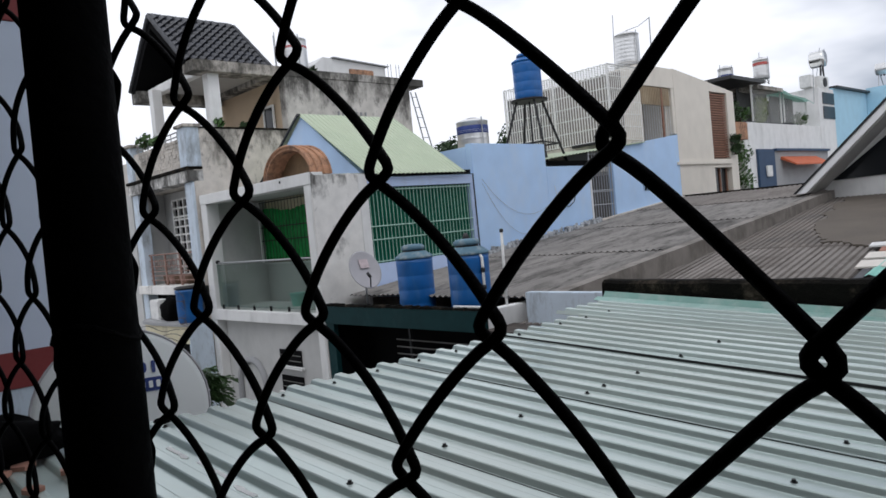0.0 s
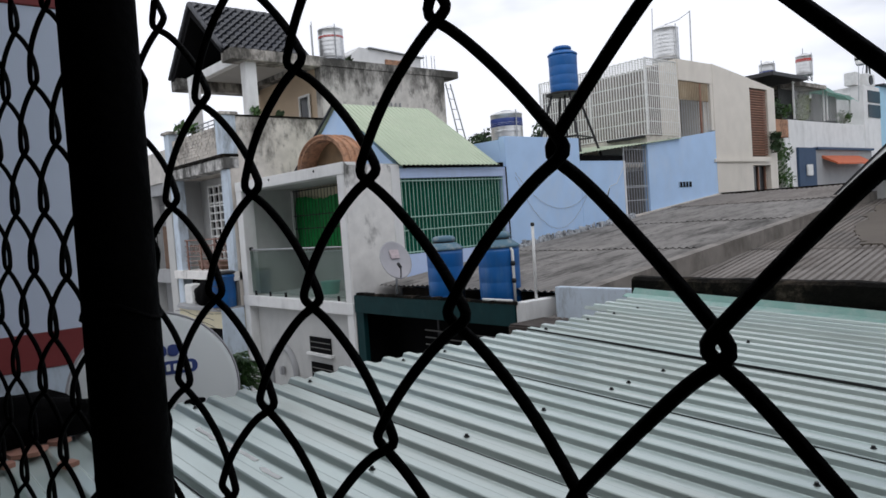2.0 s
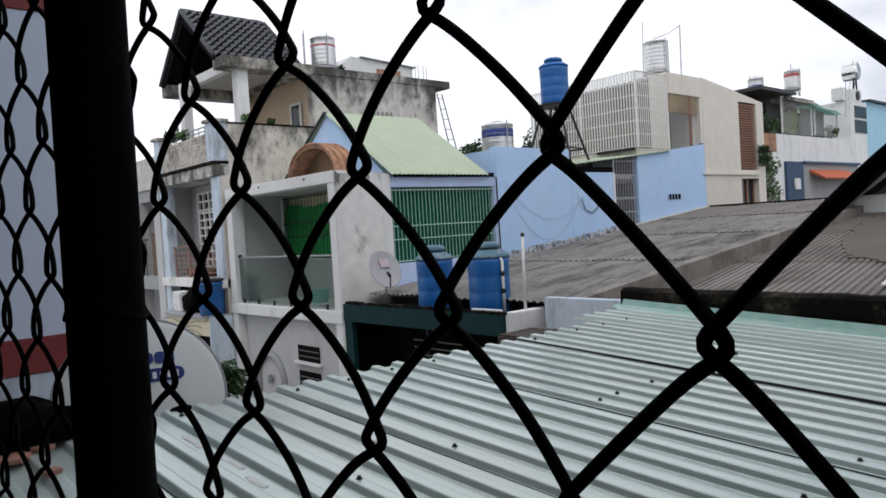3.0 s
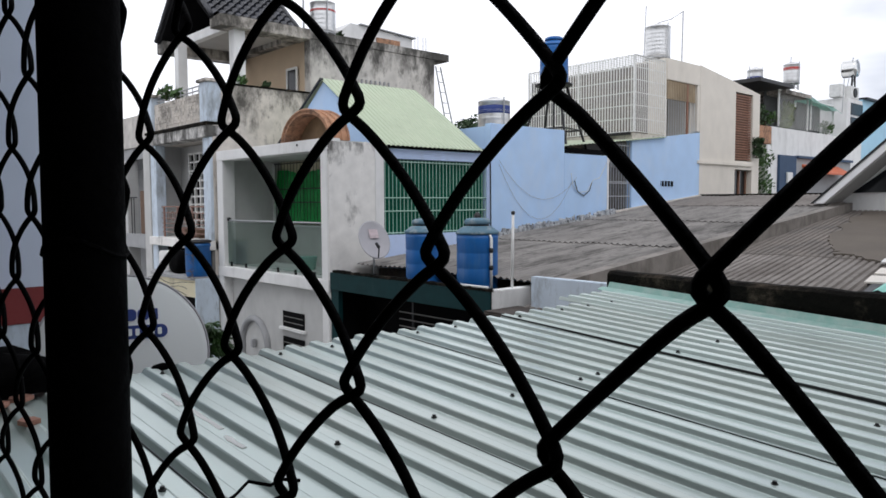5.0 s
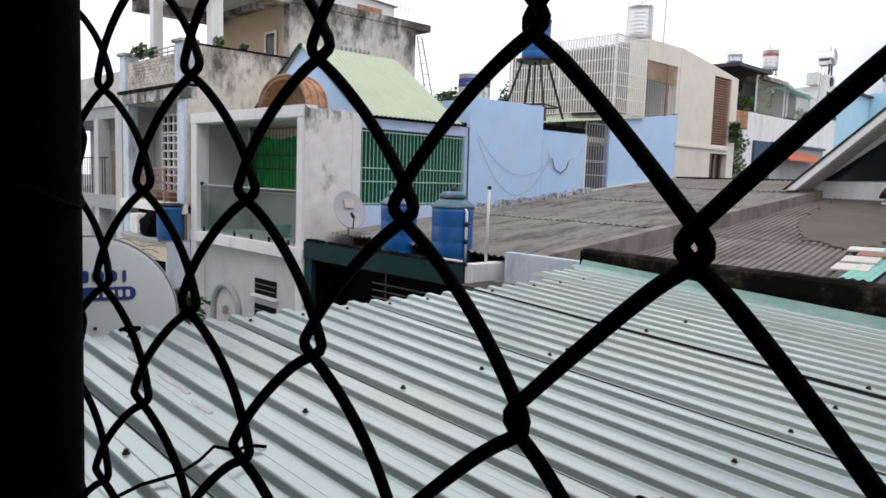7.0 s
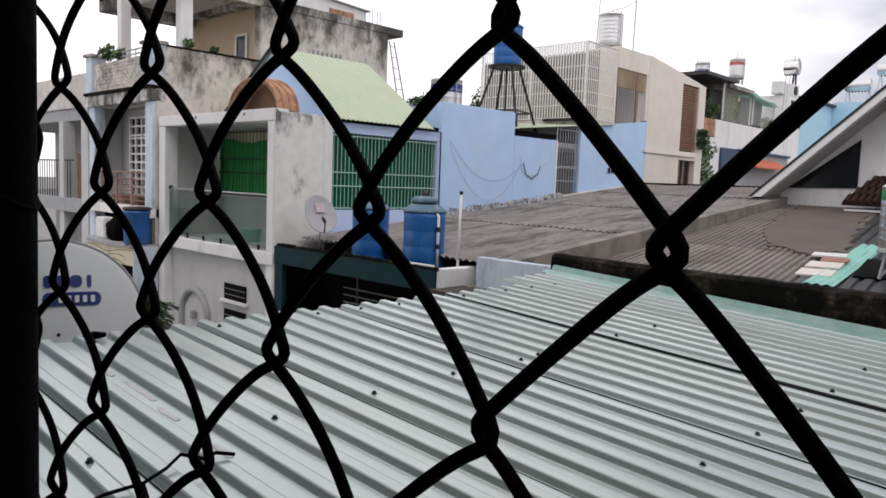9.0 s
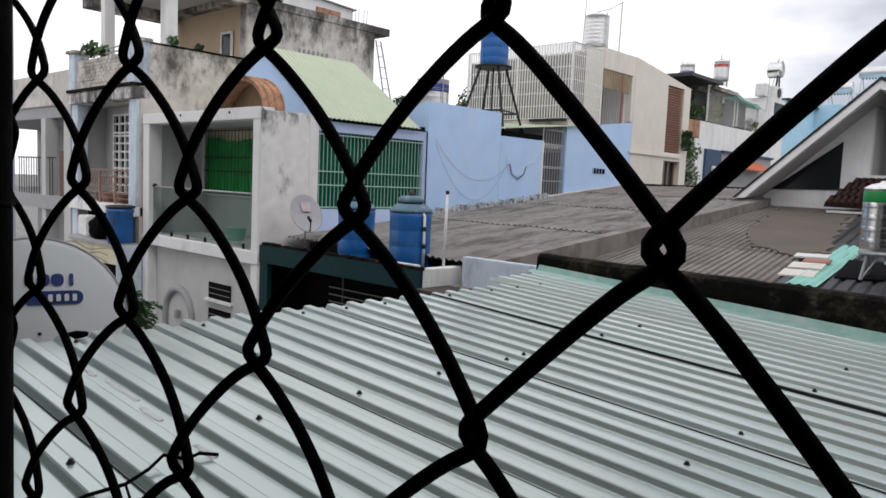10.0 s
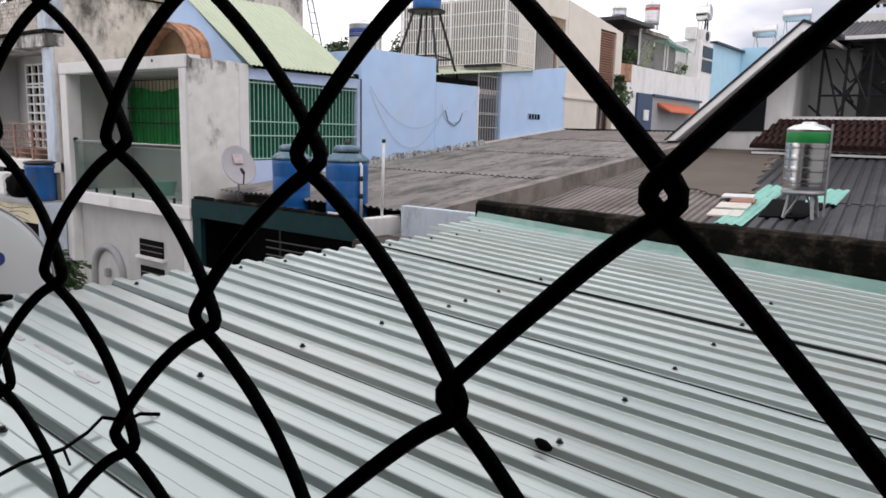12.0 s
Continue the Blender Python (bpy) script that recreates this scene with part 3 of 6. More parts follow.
for r, (y0, y1) in enumerate(zip(ends, ends[1:])):
    for c in range(5):
        x0 = -11.95 + c * 1.01
        bm = bmesh.new()
        corrugated(bm, (x0, y0 - 0.12, left_z(y0 - 0.12) + 0.006 * (c % 2) + 0.022 * r), (1, 0, 0), (0, 1, 0.096), 1.05, y1 - y0 + 0.16, 0.146, 0.034, "wave", 0.007, 0.03)
        part("sheet", bm, M_FIBRE_W if r == 3 else M_FIBRE_L, left_roof)
bm = bmesh.new()
prism(bm, [(8.45, left_z(8.45) + 0.06), (21.7, left_z(21.7) + 0.06), (21.7, left_z(21.7) - 0.5), (8.45, left_z(8.45) - 0.5)], "x", -6.93, -6.70)
roof_beam = thing("gutter_beam", (-6.8, 15, 4.2), "long brown-grey concrete gutter beam between two roofs", "beam")
part("beam", bm, M_BEAM, roof_beam)
bm = bmesh.new()
prism(bm, [(8.8, left_z(8.8) - 0.33), (21.6, left_z(21.6) - 0.33), (21.6, left_z(21.6) - 0.5), (8.8, left_z(8.8) - 0.5)], "x", -6.69, -6.50)
part("ledge", bm, M_BEAM, roof_beam)
end_wall = thing("low_end_wall", (-9.5, 22, 4), "low dark stained wall that ends the grey roof", "wall")
pbox("wall", end_wall, M_PARAPET, -11.98, -6.75, 22.02, 22.25, 0, 5.42, 0.02)
front_wall = thing("factory_wall", (-9.4, 8.8, 2), "plain dark brown wall under the grey roof", "wall")
pbox("wall", front_wall, M_DARKBROWN, -11.9, -6.96, 8.95, 9.1, 0, 3.86)

right_roof = thing("factory_roof", (-2, 12, right_z(12)), "patched corrugated factory roof in brown grey and dark metal", "roof")
rows = [4.6, 13.5, 20.0]
RIB_RUN = Vector((-0.10, 1.0, 0.11))
valley_strips = bmesh.new()
for r, (y0, y1) in enumerate(zip(rows, rows[1:])):
    for c in range(-1, 11):
        x0 = -6.55 + c * 1.0 - 0.10 * (y0 - 11.0)
        dark = x0 + 0.10 * (y0 - 11.0) > -3.6
        pitch = 0.20 if dark else 0.125
        bm = bmesh.new()
        length = (y1 - y0 + 0.22) * RIB_RUN.length
        base = Vector((x0, y0 - 0.1, right_z(y0 - 0.1) + 0.005 * (c % 2) + 0.012 * r))
        corrugated(bm, base, (1, 0, 0), RIB_RUN, 1.04, length, pitch, 0.035 if dark else 0.036, "trap", 0.006, 0.012)
        part("sheet", bm, M_OLDMETAL if dark else (M_FIBRE_W if r == 0 else M_FIBRE), right_roof)
        if not dark and r == 0:
            # dark brown strips laid along the valleys
            for k in range(8):
                p0 = base + Vector((k * pitch + 0.002 + rng.uniform(-0.006, 0.004), 3.2, 0.352 + 0.004))
                p1 = p0 + RIB_RUN * (length / RIB_RUN.length - 3.4 + rng.uniform(-0.5, 0.1))
                wd = 0.040 + rng.uniform(-0.010, 0.010)
                v = [valley_strips.verts.new(q) for q in (p0 - Vector((wd, 0, 0)), p0 + Vector((wd, 0, 0)), p1 + Vector((wd, 0, 0)), p1 - Vector((wd, 0, 0)))]
                t = [valley_strips.verts.new(q.co + Vector((0, 0, 0.012))) for q in v]
                valley_strips.faces.new(t)
                for i in range(4):
                    valley_strips.faces.new((v[i], v[(i + 1) % 4], t[(i + 1) % 4], t[i]))
tagged(part("dark_brown_layer", valley_strips, M_DARKBROWN, right_roof, "dark brown strips along the valleys"), kind="stuff")


def on_right(x, y, dz=0.0):
    return (x, y, right_z(y) + 0.05 + dz)


# smooth brown cement coat with a ragged edge
bm = bmesh.new()
coat_edge = [(-6.35, 19.8), (-4.3, 19.8), (-4.42, 18.2), (-3.9, 15.6), (-3.55, 13.62), (-4.1, 13.3), (-4.75, 13.7), (-5.15, 14.5), (-5.6, 15.4), (-5.95, 17.0)]
ragged = []
for (xa, ya), (xb, yb) in zip(coat_edge, coat_edge[1:] + coat_edge[:1]):
    for k in range(9):
        x, y = xa + (xb - xa) * k / 9, ya + (yb - ya) * k / 9
        if y < 19.5:
            x += 0.22 * noise.noise((x * 2.3, y * 2.3, 0.0)) + 0.10 * noise.noise((x * 8.0, y * 8.0, 3.0))
            y += 0.30 * noise.noise((x * 2.1, y * 2.1, 5.0)) + 0.16 * noise.noise((x * 9.0, y * 9.0, 8.0))
        ragged.append((max(x, -6.45), y))
top = [bm.verts.new(on_right(x, y, 0.018)) for x, y in ragged]
low = [bm.verts.new(on_right(x, y, -0.03)) for x, y in ragged]
bm.faces.new(top)
bm.faces.new(low[::-1])
for i in range(len(top)):
    j = (i + 1) % len(top)
    bm.faces.new((top[i], low[i], low[j], top[j]))
part("cement_coat", bm, M_MUD, right_roof, "smooth brown cement coat")
# turquoise sheets, and a black sheet painted as the dark hole under the tank
bm = bmesh.new()
corrugated(bm, on_right(-3.38, 10.95, 0.0), (1, 0, 0.0), (-0.055, 1, 0.11), 0.42, 3.7, 0.13, 0.025, "wave", 0.004, 0.01)
part("turquoise_sheet", bm, M_TURQ, right_roof, "turquoise corrugated plastic sheet")
bm = bmesh.new()
corrugated(bm, on_right(-2.62, 13.1, 0.0), (1, 0, 0), (-0.03, 1, 0.11), 0.5, 1.5, 0.13, 0.025, "wave", 0.004, 0.01)
part("turquoise_sheet", bm, M_TURQ, right_roof, "turquoise corrugated plastic sheet")
bm = bmesh.new()
q = [(-2.95, 11.75), (-2.35, 11.9), (-2.2, 13.2), (-3.12, 13.25)]
t4 = [bm.verts.new(on_right(x, y, 0.012)) for x, y in q]
l4 = [bm.verts.new(on_right(x, y, -0.1)) for x, y in q]
bm.faces.new(t4)
for i in range(4):
    bm.faces.new((t4[i], l4[i], l4[(i + 1) % 4], t4[(i + 1) % 4]))
part("dark_hole_sheet", bm, M_DARK, right_roof, "black sheet painted as a dark hole in the roof")
for i, (x, y, wx, wy, m, dz) in enumerate(((-3.66, 11.5, 0.50, 0.48, M_BOARD, 0.0), (-3.70, 12.05, 0.50, 0.45, M_BOARD, 0.02), (-3.62, 12.5, 0.40, 0.3, M_SHARD, 0.04), (-3.86, 12.85, 0.52, 0.3, M_PVC, 0.05))):
    board = thing("loose_board", on_right(x, y, dz), "loose pale board lying on the corrugated roof" if m is not M_SHARD else "loose red-brown board lying on the corrugated roof", "board", "boards on the roof")
    bm = bmesh.new()
    v = box(bm, x, x + wx, y, y + wy, 0, 0.025)
    for p in bm.verts:
        p.co.z += right_z(p.co.y) + 0.04 + dz + 0.03 * (p.co.x - x)
        p.co.x -= (p.co.y - y) * 0.12
    part("board", bm, m, board)


def inox_tank(at, r, h, stand, label, band=None, rings=5, mat=M_INOX, sub=None):
    x, y, z = at
    t = thing("water_tank", at, label, "water tank", "stainless water tanks")
    feet = 4
    for i in range(feet):
        a = math.pi / 4 + i * math.pi / 2
        p0 = (x + r * 0.95 * math.cos(a), y + r * 0.95 * math.sin(a), z)
        p1 = (x + r * 0.72 * math.cos(a), y + r * 0.72 * math.sin(a), z + stand)
        ptube("leg", t, M_GREYSTEEL, [p0, p1], 0.028, 6)
        b = math.pi / 4 + (i + 1) * math.pi / 2
        ptube("brace", t, M_GREYSTEEL, [p0, ((p1[0] + x + r * 0.72 * math.cos(b)) / 2, (p1[1] + y + r * 0.72 * math.sin(b)) / 2, z + stand)], 0.016, 6)
    plathe("base_ring", t, M_GREYSTEEL, (x, y, z + stand), ((r * 0.98, 0), (r * 1.02, 0.02), (r * 1.02, 0.05), (r * 0.9, 0.05)))
    prof = [(r * 0.96, 0.05), (r, 0.09)]
    for k in range(rings):
        c = 0.12 + (h - 0.38) * (k + 0.5) / rings
        prof += [(r, c - 0.047), (r, c - 0.035), (r * 1.014, c - 0.02), (r * 1.001, c), (r * 1.014, c + 0.02), (r, c + 0.035), (r, c + 0.047)]
    prof += [(r, h - 0.13), (r * 1.02, h - 0.12), (r * 1.02, h - 0.10), (r * 0.96, h - 0.085), (r * 0.72, h - 0.04), (r * 0.36, h - 0.02), (r * 0.34, h + 0.005), (r * 0.2, h + 0.012)]
    plathe("body", t, mat, (x, y, z + stand), prof, 36)
    if band:
        m, z0, z1 = band
        plathe("sticker_band", t, m, (x, y, z + stand), ((r * 1.006, z0), (r * 1.012, z0 + 0.004), (r * 1.012, z1 - 0.004), (r * 1.006, z1)), 36, "coloured sticker band")
    ptube("pipe", t, M_GREYSTEEL, [(x + r * 1.08, y - 0.1, z + 0.05), (x + r * 1.08, y - 0.1, z + stand + h * 0.98)], 0.016, 6)
    return t


inox_tank((-2.40, 11.95, right_z(11.95) + 0.04), 0.30, 1.06, 0.36, "stainless steel water tank with a green band on the roof", (M_STICKERGREEN, 0.76, 0.92), 4)

# ---- house with the balcony ----
white_house = thing("balcony_house", (-14.4, 10, 0), "white plastered house with an open framed balcony and mould stains", "house")
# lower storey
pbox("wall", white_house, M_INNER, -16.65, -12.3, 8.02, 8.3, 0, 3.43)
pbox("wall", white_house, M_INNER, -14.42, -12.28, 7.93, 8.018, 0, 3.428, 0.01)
pbox("pillar", white_house, M_WHITE, -16.93, -16.66, 7.80, 8.3, 0, 3.43, 0.01)
pbox("pillar", white_house, M_WHITE, -12.27, -12.03, 7.80, 8.1, 0, 3.43, 0.01)
arch = [(-15.5 + 0.62 * math.cos(a), 7.99, 1.88 + 0.62 * math.sin(a)) for a in (math.pi * s / 20 for s in range(21))]
arch = [(-14.88, 7.99, 0.9)] + arch + [(-16.12, 7.99, 0.9)]
ptube("arch_moulding", white_house, M_MIDGREY, arch, 0.085, 8, "grey rounded arch moulding")
pbox("wall_lamp", white_house, M_MIDGREY, -15.57, -15.45, 7.90, 8.0, 1.82, 2.02, 0.02, "small dark wall lamp")
for z0, z1 in ((2.52, 2.86), (1.95, 2.30)):
    w = pbox("vent_window", white_house, M_DARK, -14.02, -13.16, 7.90, 7.925, z0, z1, 0, "dark louvred vent window")
    for k in range(2):
        pbox("slat", w, M_SHADEGREY, -14.02, -13.16, 7.885, 7.90, z0 + 0.10 + k * 0.12, z0 + 0.115 + k * 0.12)
    pbox("sill", w, M_WHITE, -14.10, -13.08, 7.84, 7.928, z0 - 0.06, z0 - 0.006)
# balcony
pbox("balcony_slab", white_house, M_WHITE, -16.93, -12.0, 7.78, 9.3, 3.432, 3.68, 0.012)
pbox("frame_post", white_house, M_WHITE, -16.93, -16.62, 7.80, 8.12, 3.682, 6.23, 0.012)
pbox("frame_post", white_house, M_WHITE, -12.27, -12.03, 7.80, 8.10, 3.682, 6.23, 0.012)
pbox("frame_beam", white_house, M_WHITE, -16.93, -12.02, 7.79, 8.12, 6.232, 6.47, 0.012)
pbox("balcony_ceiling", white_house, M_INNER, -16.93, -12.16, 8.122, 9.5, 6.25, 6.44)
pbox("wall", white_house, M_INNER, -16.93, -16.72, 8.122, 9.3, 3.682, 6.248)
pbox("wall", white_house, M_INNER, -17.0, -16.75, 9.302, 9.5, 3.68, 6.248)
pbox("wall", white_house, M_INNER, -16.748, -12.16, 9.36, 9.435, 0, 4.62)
pbox("ledge", white_house, M_WHITE, -16.748, -12.16, 9.28, 9.435, 4.622, 4.66, 0.006)
pbox("door_edge", white_house, M_WHITE, -16.72, -16.66, 9.20, 9.26, 4.662, 6.2, 0.004, "white open door edge")
pbox("door_frame", white_house, M_BLACK, -16.98, -16.74, 9.26, 9.30, 3.69, 6.2, 0.004, "dark sliding door frame")
door = pbox("balcony_grille", white_house, M_CREAM, -16.72, -12.2, 9.44, 9.50, 4.41, 6.24, 0, "dark bar grille before a cream back, hung with green tarpaulin")
for k in range(30):
    x = -16.62 + k * 0.15
    ptube("bar", door, M_BLACK, [(x, 9.235, 4.66), (x, 9.235, 6.22)], 0.007, 6)
for z in (6.18, 5.55, 5.22, 4.74):
    ptube("rail", door, M_BLACK, [(-16.64, 9.215, z), (-12.2, 9.215, z)], 0.013, 6)
bm = bmesh.new()
nx, nz = 60, 14
grid = [[bm.verts.new((-16.66 + 4.4 * i / nx, 9.30 + 0.022 * math.sin(i * 1.9) + 0.03 * noise.noise((i * 0.3, j * 0.4, 0)), (5.98 + 0.05 * math.sin(i * 0.21 + 1) + 0.04 * noise.noise((i * 0.5, 0, 2)) if j == nz else 4.70 + 1.26 * j / nz))) for j in range(nz + 1)] for i in range(nx + 1)]
for i in range(nx):
    for j in range(nz):
        bm.faces.new((grid[i][j], grid[i + 1][j], grid[i + 1][j + 1], grid[i][j + 1]))
bmesh.ops.solidify(bm, geom=bm.faces[:], thickness=0.006)
tarp = thing("tarpaulin", (-14.5, 9.3, 5), "wrinkled green tarpaulin hung over the balcony grille", "tarpaulin")
part("sheet", bm, M_TARP, tarp)
for name, mat, x, y, r, h, words in (("basin", M_TURQ, -14.35, 8.75, 0.22, 0.30, "teal plastic basin on the balcony floor"), ("bucket", M_STICKERRED, -13.1, 8.9, 0.17, 0.62, "faded red plastic bucket on the balcony floor")):
    pot = thing(name, (x, y, 3.68), words, name)
    plathe("body", pot, mat, (x, y, 3.68), ((r * 0.8, 0), (r * 0.82, 0.02), (r, h - 0.03), (r * 1.06, h - 0.02), (r * 1.06, h), (r * 0.9, h)), 18)
bm = bmesh.new()
box(bm, -16.6, -12.29, 7.90, 7.912, 3.74, 4.76)
rail_glass = thing("glass_balustrade", (-14.4, 7.9, 3.7), "greenish frameless glass balustrade with steel clips", "balustrade")
pane = part("pane", bm, M_GLASS, rail_glass)
for x in (-16.45, -15.7, -14.95, -14.2, -13.45, -12.7):
    pbox("clip", rail_glass, M_BLACKSTEEL, x - 0.02, x + 0.02, 7.88, 7.93, 3.682, 3.79, 0.006, "dark steel clip")
ptube("handrail", rail_glass, M_GREYSTEEL, [(-16.6, 7.93, 4.79), (-12.28, 7.93, 4.79)], 0.022, 8)
for x in (-16.4, -15.75, -15.1):
    ptube("bracket", rail_glass, M_GREYSTEEL, [(x, 7.93, 4.79), (x, 7.90, 4.63)], 0.009, 6)
plathe("rail_knob", rail_glass, M_BLACKSTEEL, (-16.58, 7.93, 4.77), ((0.03, 0), (0.05, 0.03), (0.05, 0.07), (0.02, 0.09)), 12)
for k, x in enumerate((-15.9, -13.9)):
    hook = plathe("ceiling_hook", white_house, M_BLACKSTEEL, (x + 0.8, 7.78, 6.36), ((0.012, 0), (0.02, 0.02), (0.012, 0.05)), 8)
# side wall towards the lane
bm = bmesh.new()
prof = [(7.82, 0.0), (9.17, 0.0), (9.17, 6.36), (8.9, 6.38)]
for i in range(9):
    y = 8.85 - i * 0.12
    prof.append((y, 6.41 + 0.035 * noise.noise((y * 6, 2, 0))))
prof.append((7.82, 6.47))
prism(bm, prof, "x", -12.16, -12.004)
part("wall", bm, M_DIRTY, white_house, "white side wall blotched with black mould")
pbox("pilaster", white_house, M_WHITE, -12.15, -11.985, 8.94, 9.168, 0, 6.40, 0.01)
pbox("wall", white_house, M_SOFTBLUE, -12.16, -12.0, 9.172, 12.32, 0, 4.52)
pbox("lintel", white_house, M_SOFTBLUE, -12.16, -11.99, 9.172, 12.32, 6.12, 6.32, 0.006)
# black strip paints the shadow line below the green sheets
pbox("eave_shadow_strip", white_house, M_DARK, -12.12, -12.0, 9.37, 12.25, 6.345, 6.44, 0, "black strip painted as the shadow under the roof edge")
pbox("jamb", white_house, M_SOFTBLUE, -12.16, -11.985, 12.2, 12.34, 4.522, 6.118, 0.006)
grille = thing("window_grille", (-12, 10.7, 4.5), "pale green window bars in front of green sheeting", "window grille")
pbox("panel", grille, M_GREENPANEL, -12.14, -12.11, 9.172, 12.2, 4.522, 6.118, 0, "dark green sheet")
for k in range(30):
    y = 9.22 + k * 0.102
    ptube("bar", grille, M_PALEBAR, [(-12.03, y, 4.525), (-12.03, y, 6.115)], 0.0078, 6)
for z in (4.56, 5.02, 5.3, 6.06):
    ptube("rail", grille, M_PALEBAR, [(-12.012, 9.175, z), (-12.012, 12.195, z)], 0.013, 6)
# blue gable with green roof
bm = bmesh.new()
prism(bm, [(-16.5, 6.3), (-12.05, 6.3), (-14.27, 7.98)], "y", 9.2, 9.36)
part("gable", bm, M_BLUE, white_house, "sky blue gable triangle")
slope_len = math.hypot(2.42, 1.66)
for side in (1, -1):
    bm = bmesh.new()
    corrugated(bm, (-14.27, 9.12, 8.03), (0, 1, 0), (side * 2.42, 0, -1.66), 2.85, slope_len, 0.125, 0.022, "trap", 0.003)
    part("roof_sheet", bm, M_GREENROOF, white_house, "pale green corrugated roof slope")
bm = bmesh.new()
prism(bm, [(-16.75, 6.31), (-14.27, 8.01), (-14.20, 7.97), (-14.20, 8.03), (-14.27, 8.05), (-16.75, 6.35)], "y", 9.10, 9.15)
part("barge_strip", bm, M_BLACK, white_house, "dark strip along the gable edge")
pbox("wall", white_house, M_WHITE, -16.5, -12.17, 9.37, 12.3, 6.26, 6.34)
ptube("gutter", white_house, M_BLACKSTEEL, [(-11.93, 11.6, 6.36), (-11.93, 12.25, 6.33), (-11.93, 12.27, 4.4)], 0.018, 6, "dark thin downpipe")
# barrel vault
vault = thing("barrel_vault", (-13.1, 8.5, 6.47), "terracotta tiled barrel vault over the balcony", "vault")
bm = bmesh.new()
outer, inner = [], []
for s in range(25):
    a = math.pi * s / 24
    outer.append((-13.1 + 0.93 * math.cos(a), 6.45 + 0.655 * math.sin(a)))
    inner.append((-13.1 + 0.85 * math.cos(a), 6.45 + 0.585 * math.sin(a)))
prism(bm, outer + inner[::-1], "y", 7.98, 8.45)
part("shell", bm, M_TERRA, vault)
for y in (7.97, 8.10, 8.26, 8.42):
    pts = [(-13.1 + 0.94 * math.cos(a), y, 6.45 + 0.665 * math.sin(a)) for a in (math.pi * s / 24 for s in range(25))]
    ptube("ridge_tile", vault, M_TERRA, pts, 0.026, 6)
bm = bmesh.new()
prism(bm, inner, "y", 8.38, 8.43)
part("back_board", bm, M_VAULTBOARD, vault, "brown board closing the vault")

# ---- blue house behind it ----
blue_house = thing("blue_house", (-13, 17, 0), "sky blue plastered house wall with stepped top", "house")
pbox("wall", blue_house, M_BLUE, -12.2, -12.0, 12.345, 15.1, 0, 7.06, 0.008)
pbox("wall", blue_house, M_BLUE, -12.2, -12.0, 15.102, 17.06, 0, 6.47, 0.008)
bm = bmesh.new()
prism(bm, [(18.2, 0), (22.06, 0), (22.06, 7.42), (18.2, 6.96)], "x", -12.2, -12.0)
part("wall", bm, M_BLUE, blue_house)
pbox("wall", blue_house, M_BLUE, -12.2, -12.0, 17.062, 18.198, 0, 4.85)
pbox("wall", blue_house, M_BLUE, -16.4, -12.2, 12.345, 12.5, 0, 7.0)
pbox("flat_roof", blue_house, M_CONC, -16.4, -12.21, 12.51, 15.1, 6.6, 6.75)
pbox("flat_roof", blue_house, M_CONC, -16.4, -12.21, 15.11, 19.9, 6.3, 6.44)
pbox("back_wall", blue_house, M_MIDGREY, -12.9, -12.8, 17.07, 18.2, 4.0, 6.9, 0, "shaded grey wall behind the gate")
gate = pbox("lattice_gate", blue_house, M_GREYSTEEL, -12.08, -12.05, 17.07, 17.12, 4.86, 6.85, 0, "grey steel lattice gate")
for k in range(9):
    y = 17.12 + k * 0.13
    ptube("bar", gate, M_GREYSTEEL, [(-12.06, y, 4.86), (-12.06, y, 6.9)], 0.015, 6)
for z in (4.95, 5.35, 5.72, 5.76, 6.4, 6.8):
    ptube("rail", gate, M_GREYSTEEL, [(-12.06, 17.1, z), (-12.06, 18.18, z)], 0.014, 6)
vb = pbox("vent_block", blue_house, M_DARK, -12.0, -11.985, 19.75, 20.45, 5.66, 5.82, 0, "small dark vent with blue ribs")
for k in range(4):
    pbox("rib", vb, M_BLUE, -11.986, -11.975, 19.75 + 0.17 * k, 19.77 + 0.17 * k, 5.66, 5.82)
pbox("white_trim", blue_house, M_WHITE, -12.03, -11.985, 16.98, 17.06, 4.85, 6.47)
# crumbled mortar and torn flashing where roof meets wall
flash = thing("mortar_flashing", (-11.95, 14.5, 4.5), "crumbling white mortar and torn dark flashing along the wall foot", "flashing")
bm = bmesh.new()
for k in range(150):
    y = 12.0 + 5.1 * k / 150 + rng.uniform(-0.05, 0.05)
    z = left_z(y) + 0.05
    s = rng.uniform(0.03, 0.12)
    x = -11.97 + rng.uniform(0, 0.12)
    v = box(bm, x, x + s * 0.6, y, y + s, z - 0.05, z + rng.uniform(0.02, 0.16))
    for p in v:
        p.co += Vector((rng.uniform(-0.02, 0.02), rng.uniform(-0.05, 0.05), rng.uniform(-0.02, 0.02)))
tagged(part("mortar_rubble", bm, M_MORTAR, flash), kind="stuff")
bm = bmesh.new()
prism(bm, [(17.1, left_z(17.1) + 0.02), (22.0, left_z(22.0) + 0.02), (22.0, left_z(22) + 0.14), (17.1, left_z(17.1) + 0.12)], "x", -11.99, -11.88)
part("fillet", bm, M_CONC, flash)
for z0, y0, y1, sag in ((6.2, 12.6, 15.6, 0.75), (6.1, 12.6, 15.4, 1.15)):
    cable = thing("wall_cable", (-11.98, y0, z0), "thin dark cable sagging across the blue wall", "cable")
    pts = [(-11.975, y0 + (y1 - y0) * i / 24, z0 - sag * 4 * (i / 24) * (1 - i / 24) - 0.35 * (i / 24)) for i in range(25)]
    ptube("cable", cable, M_MIDGREY, pts, 0.004, 5)
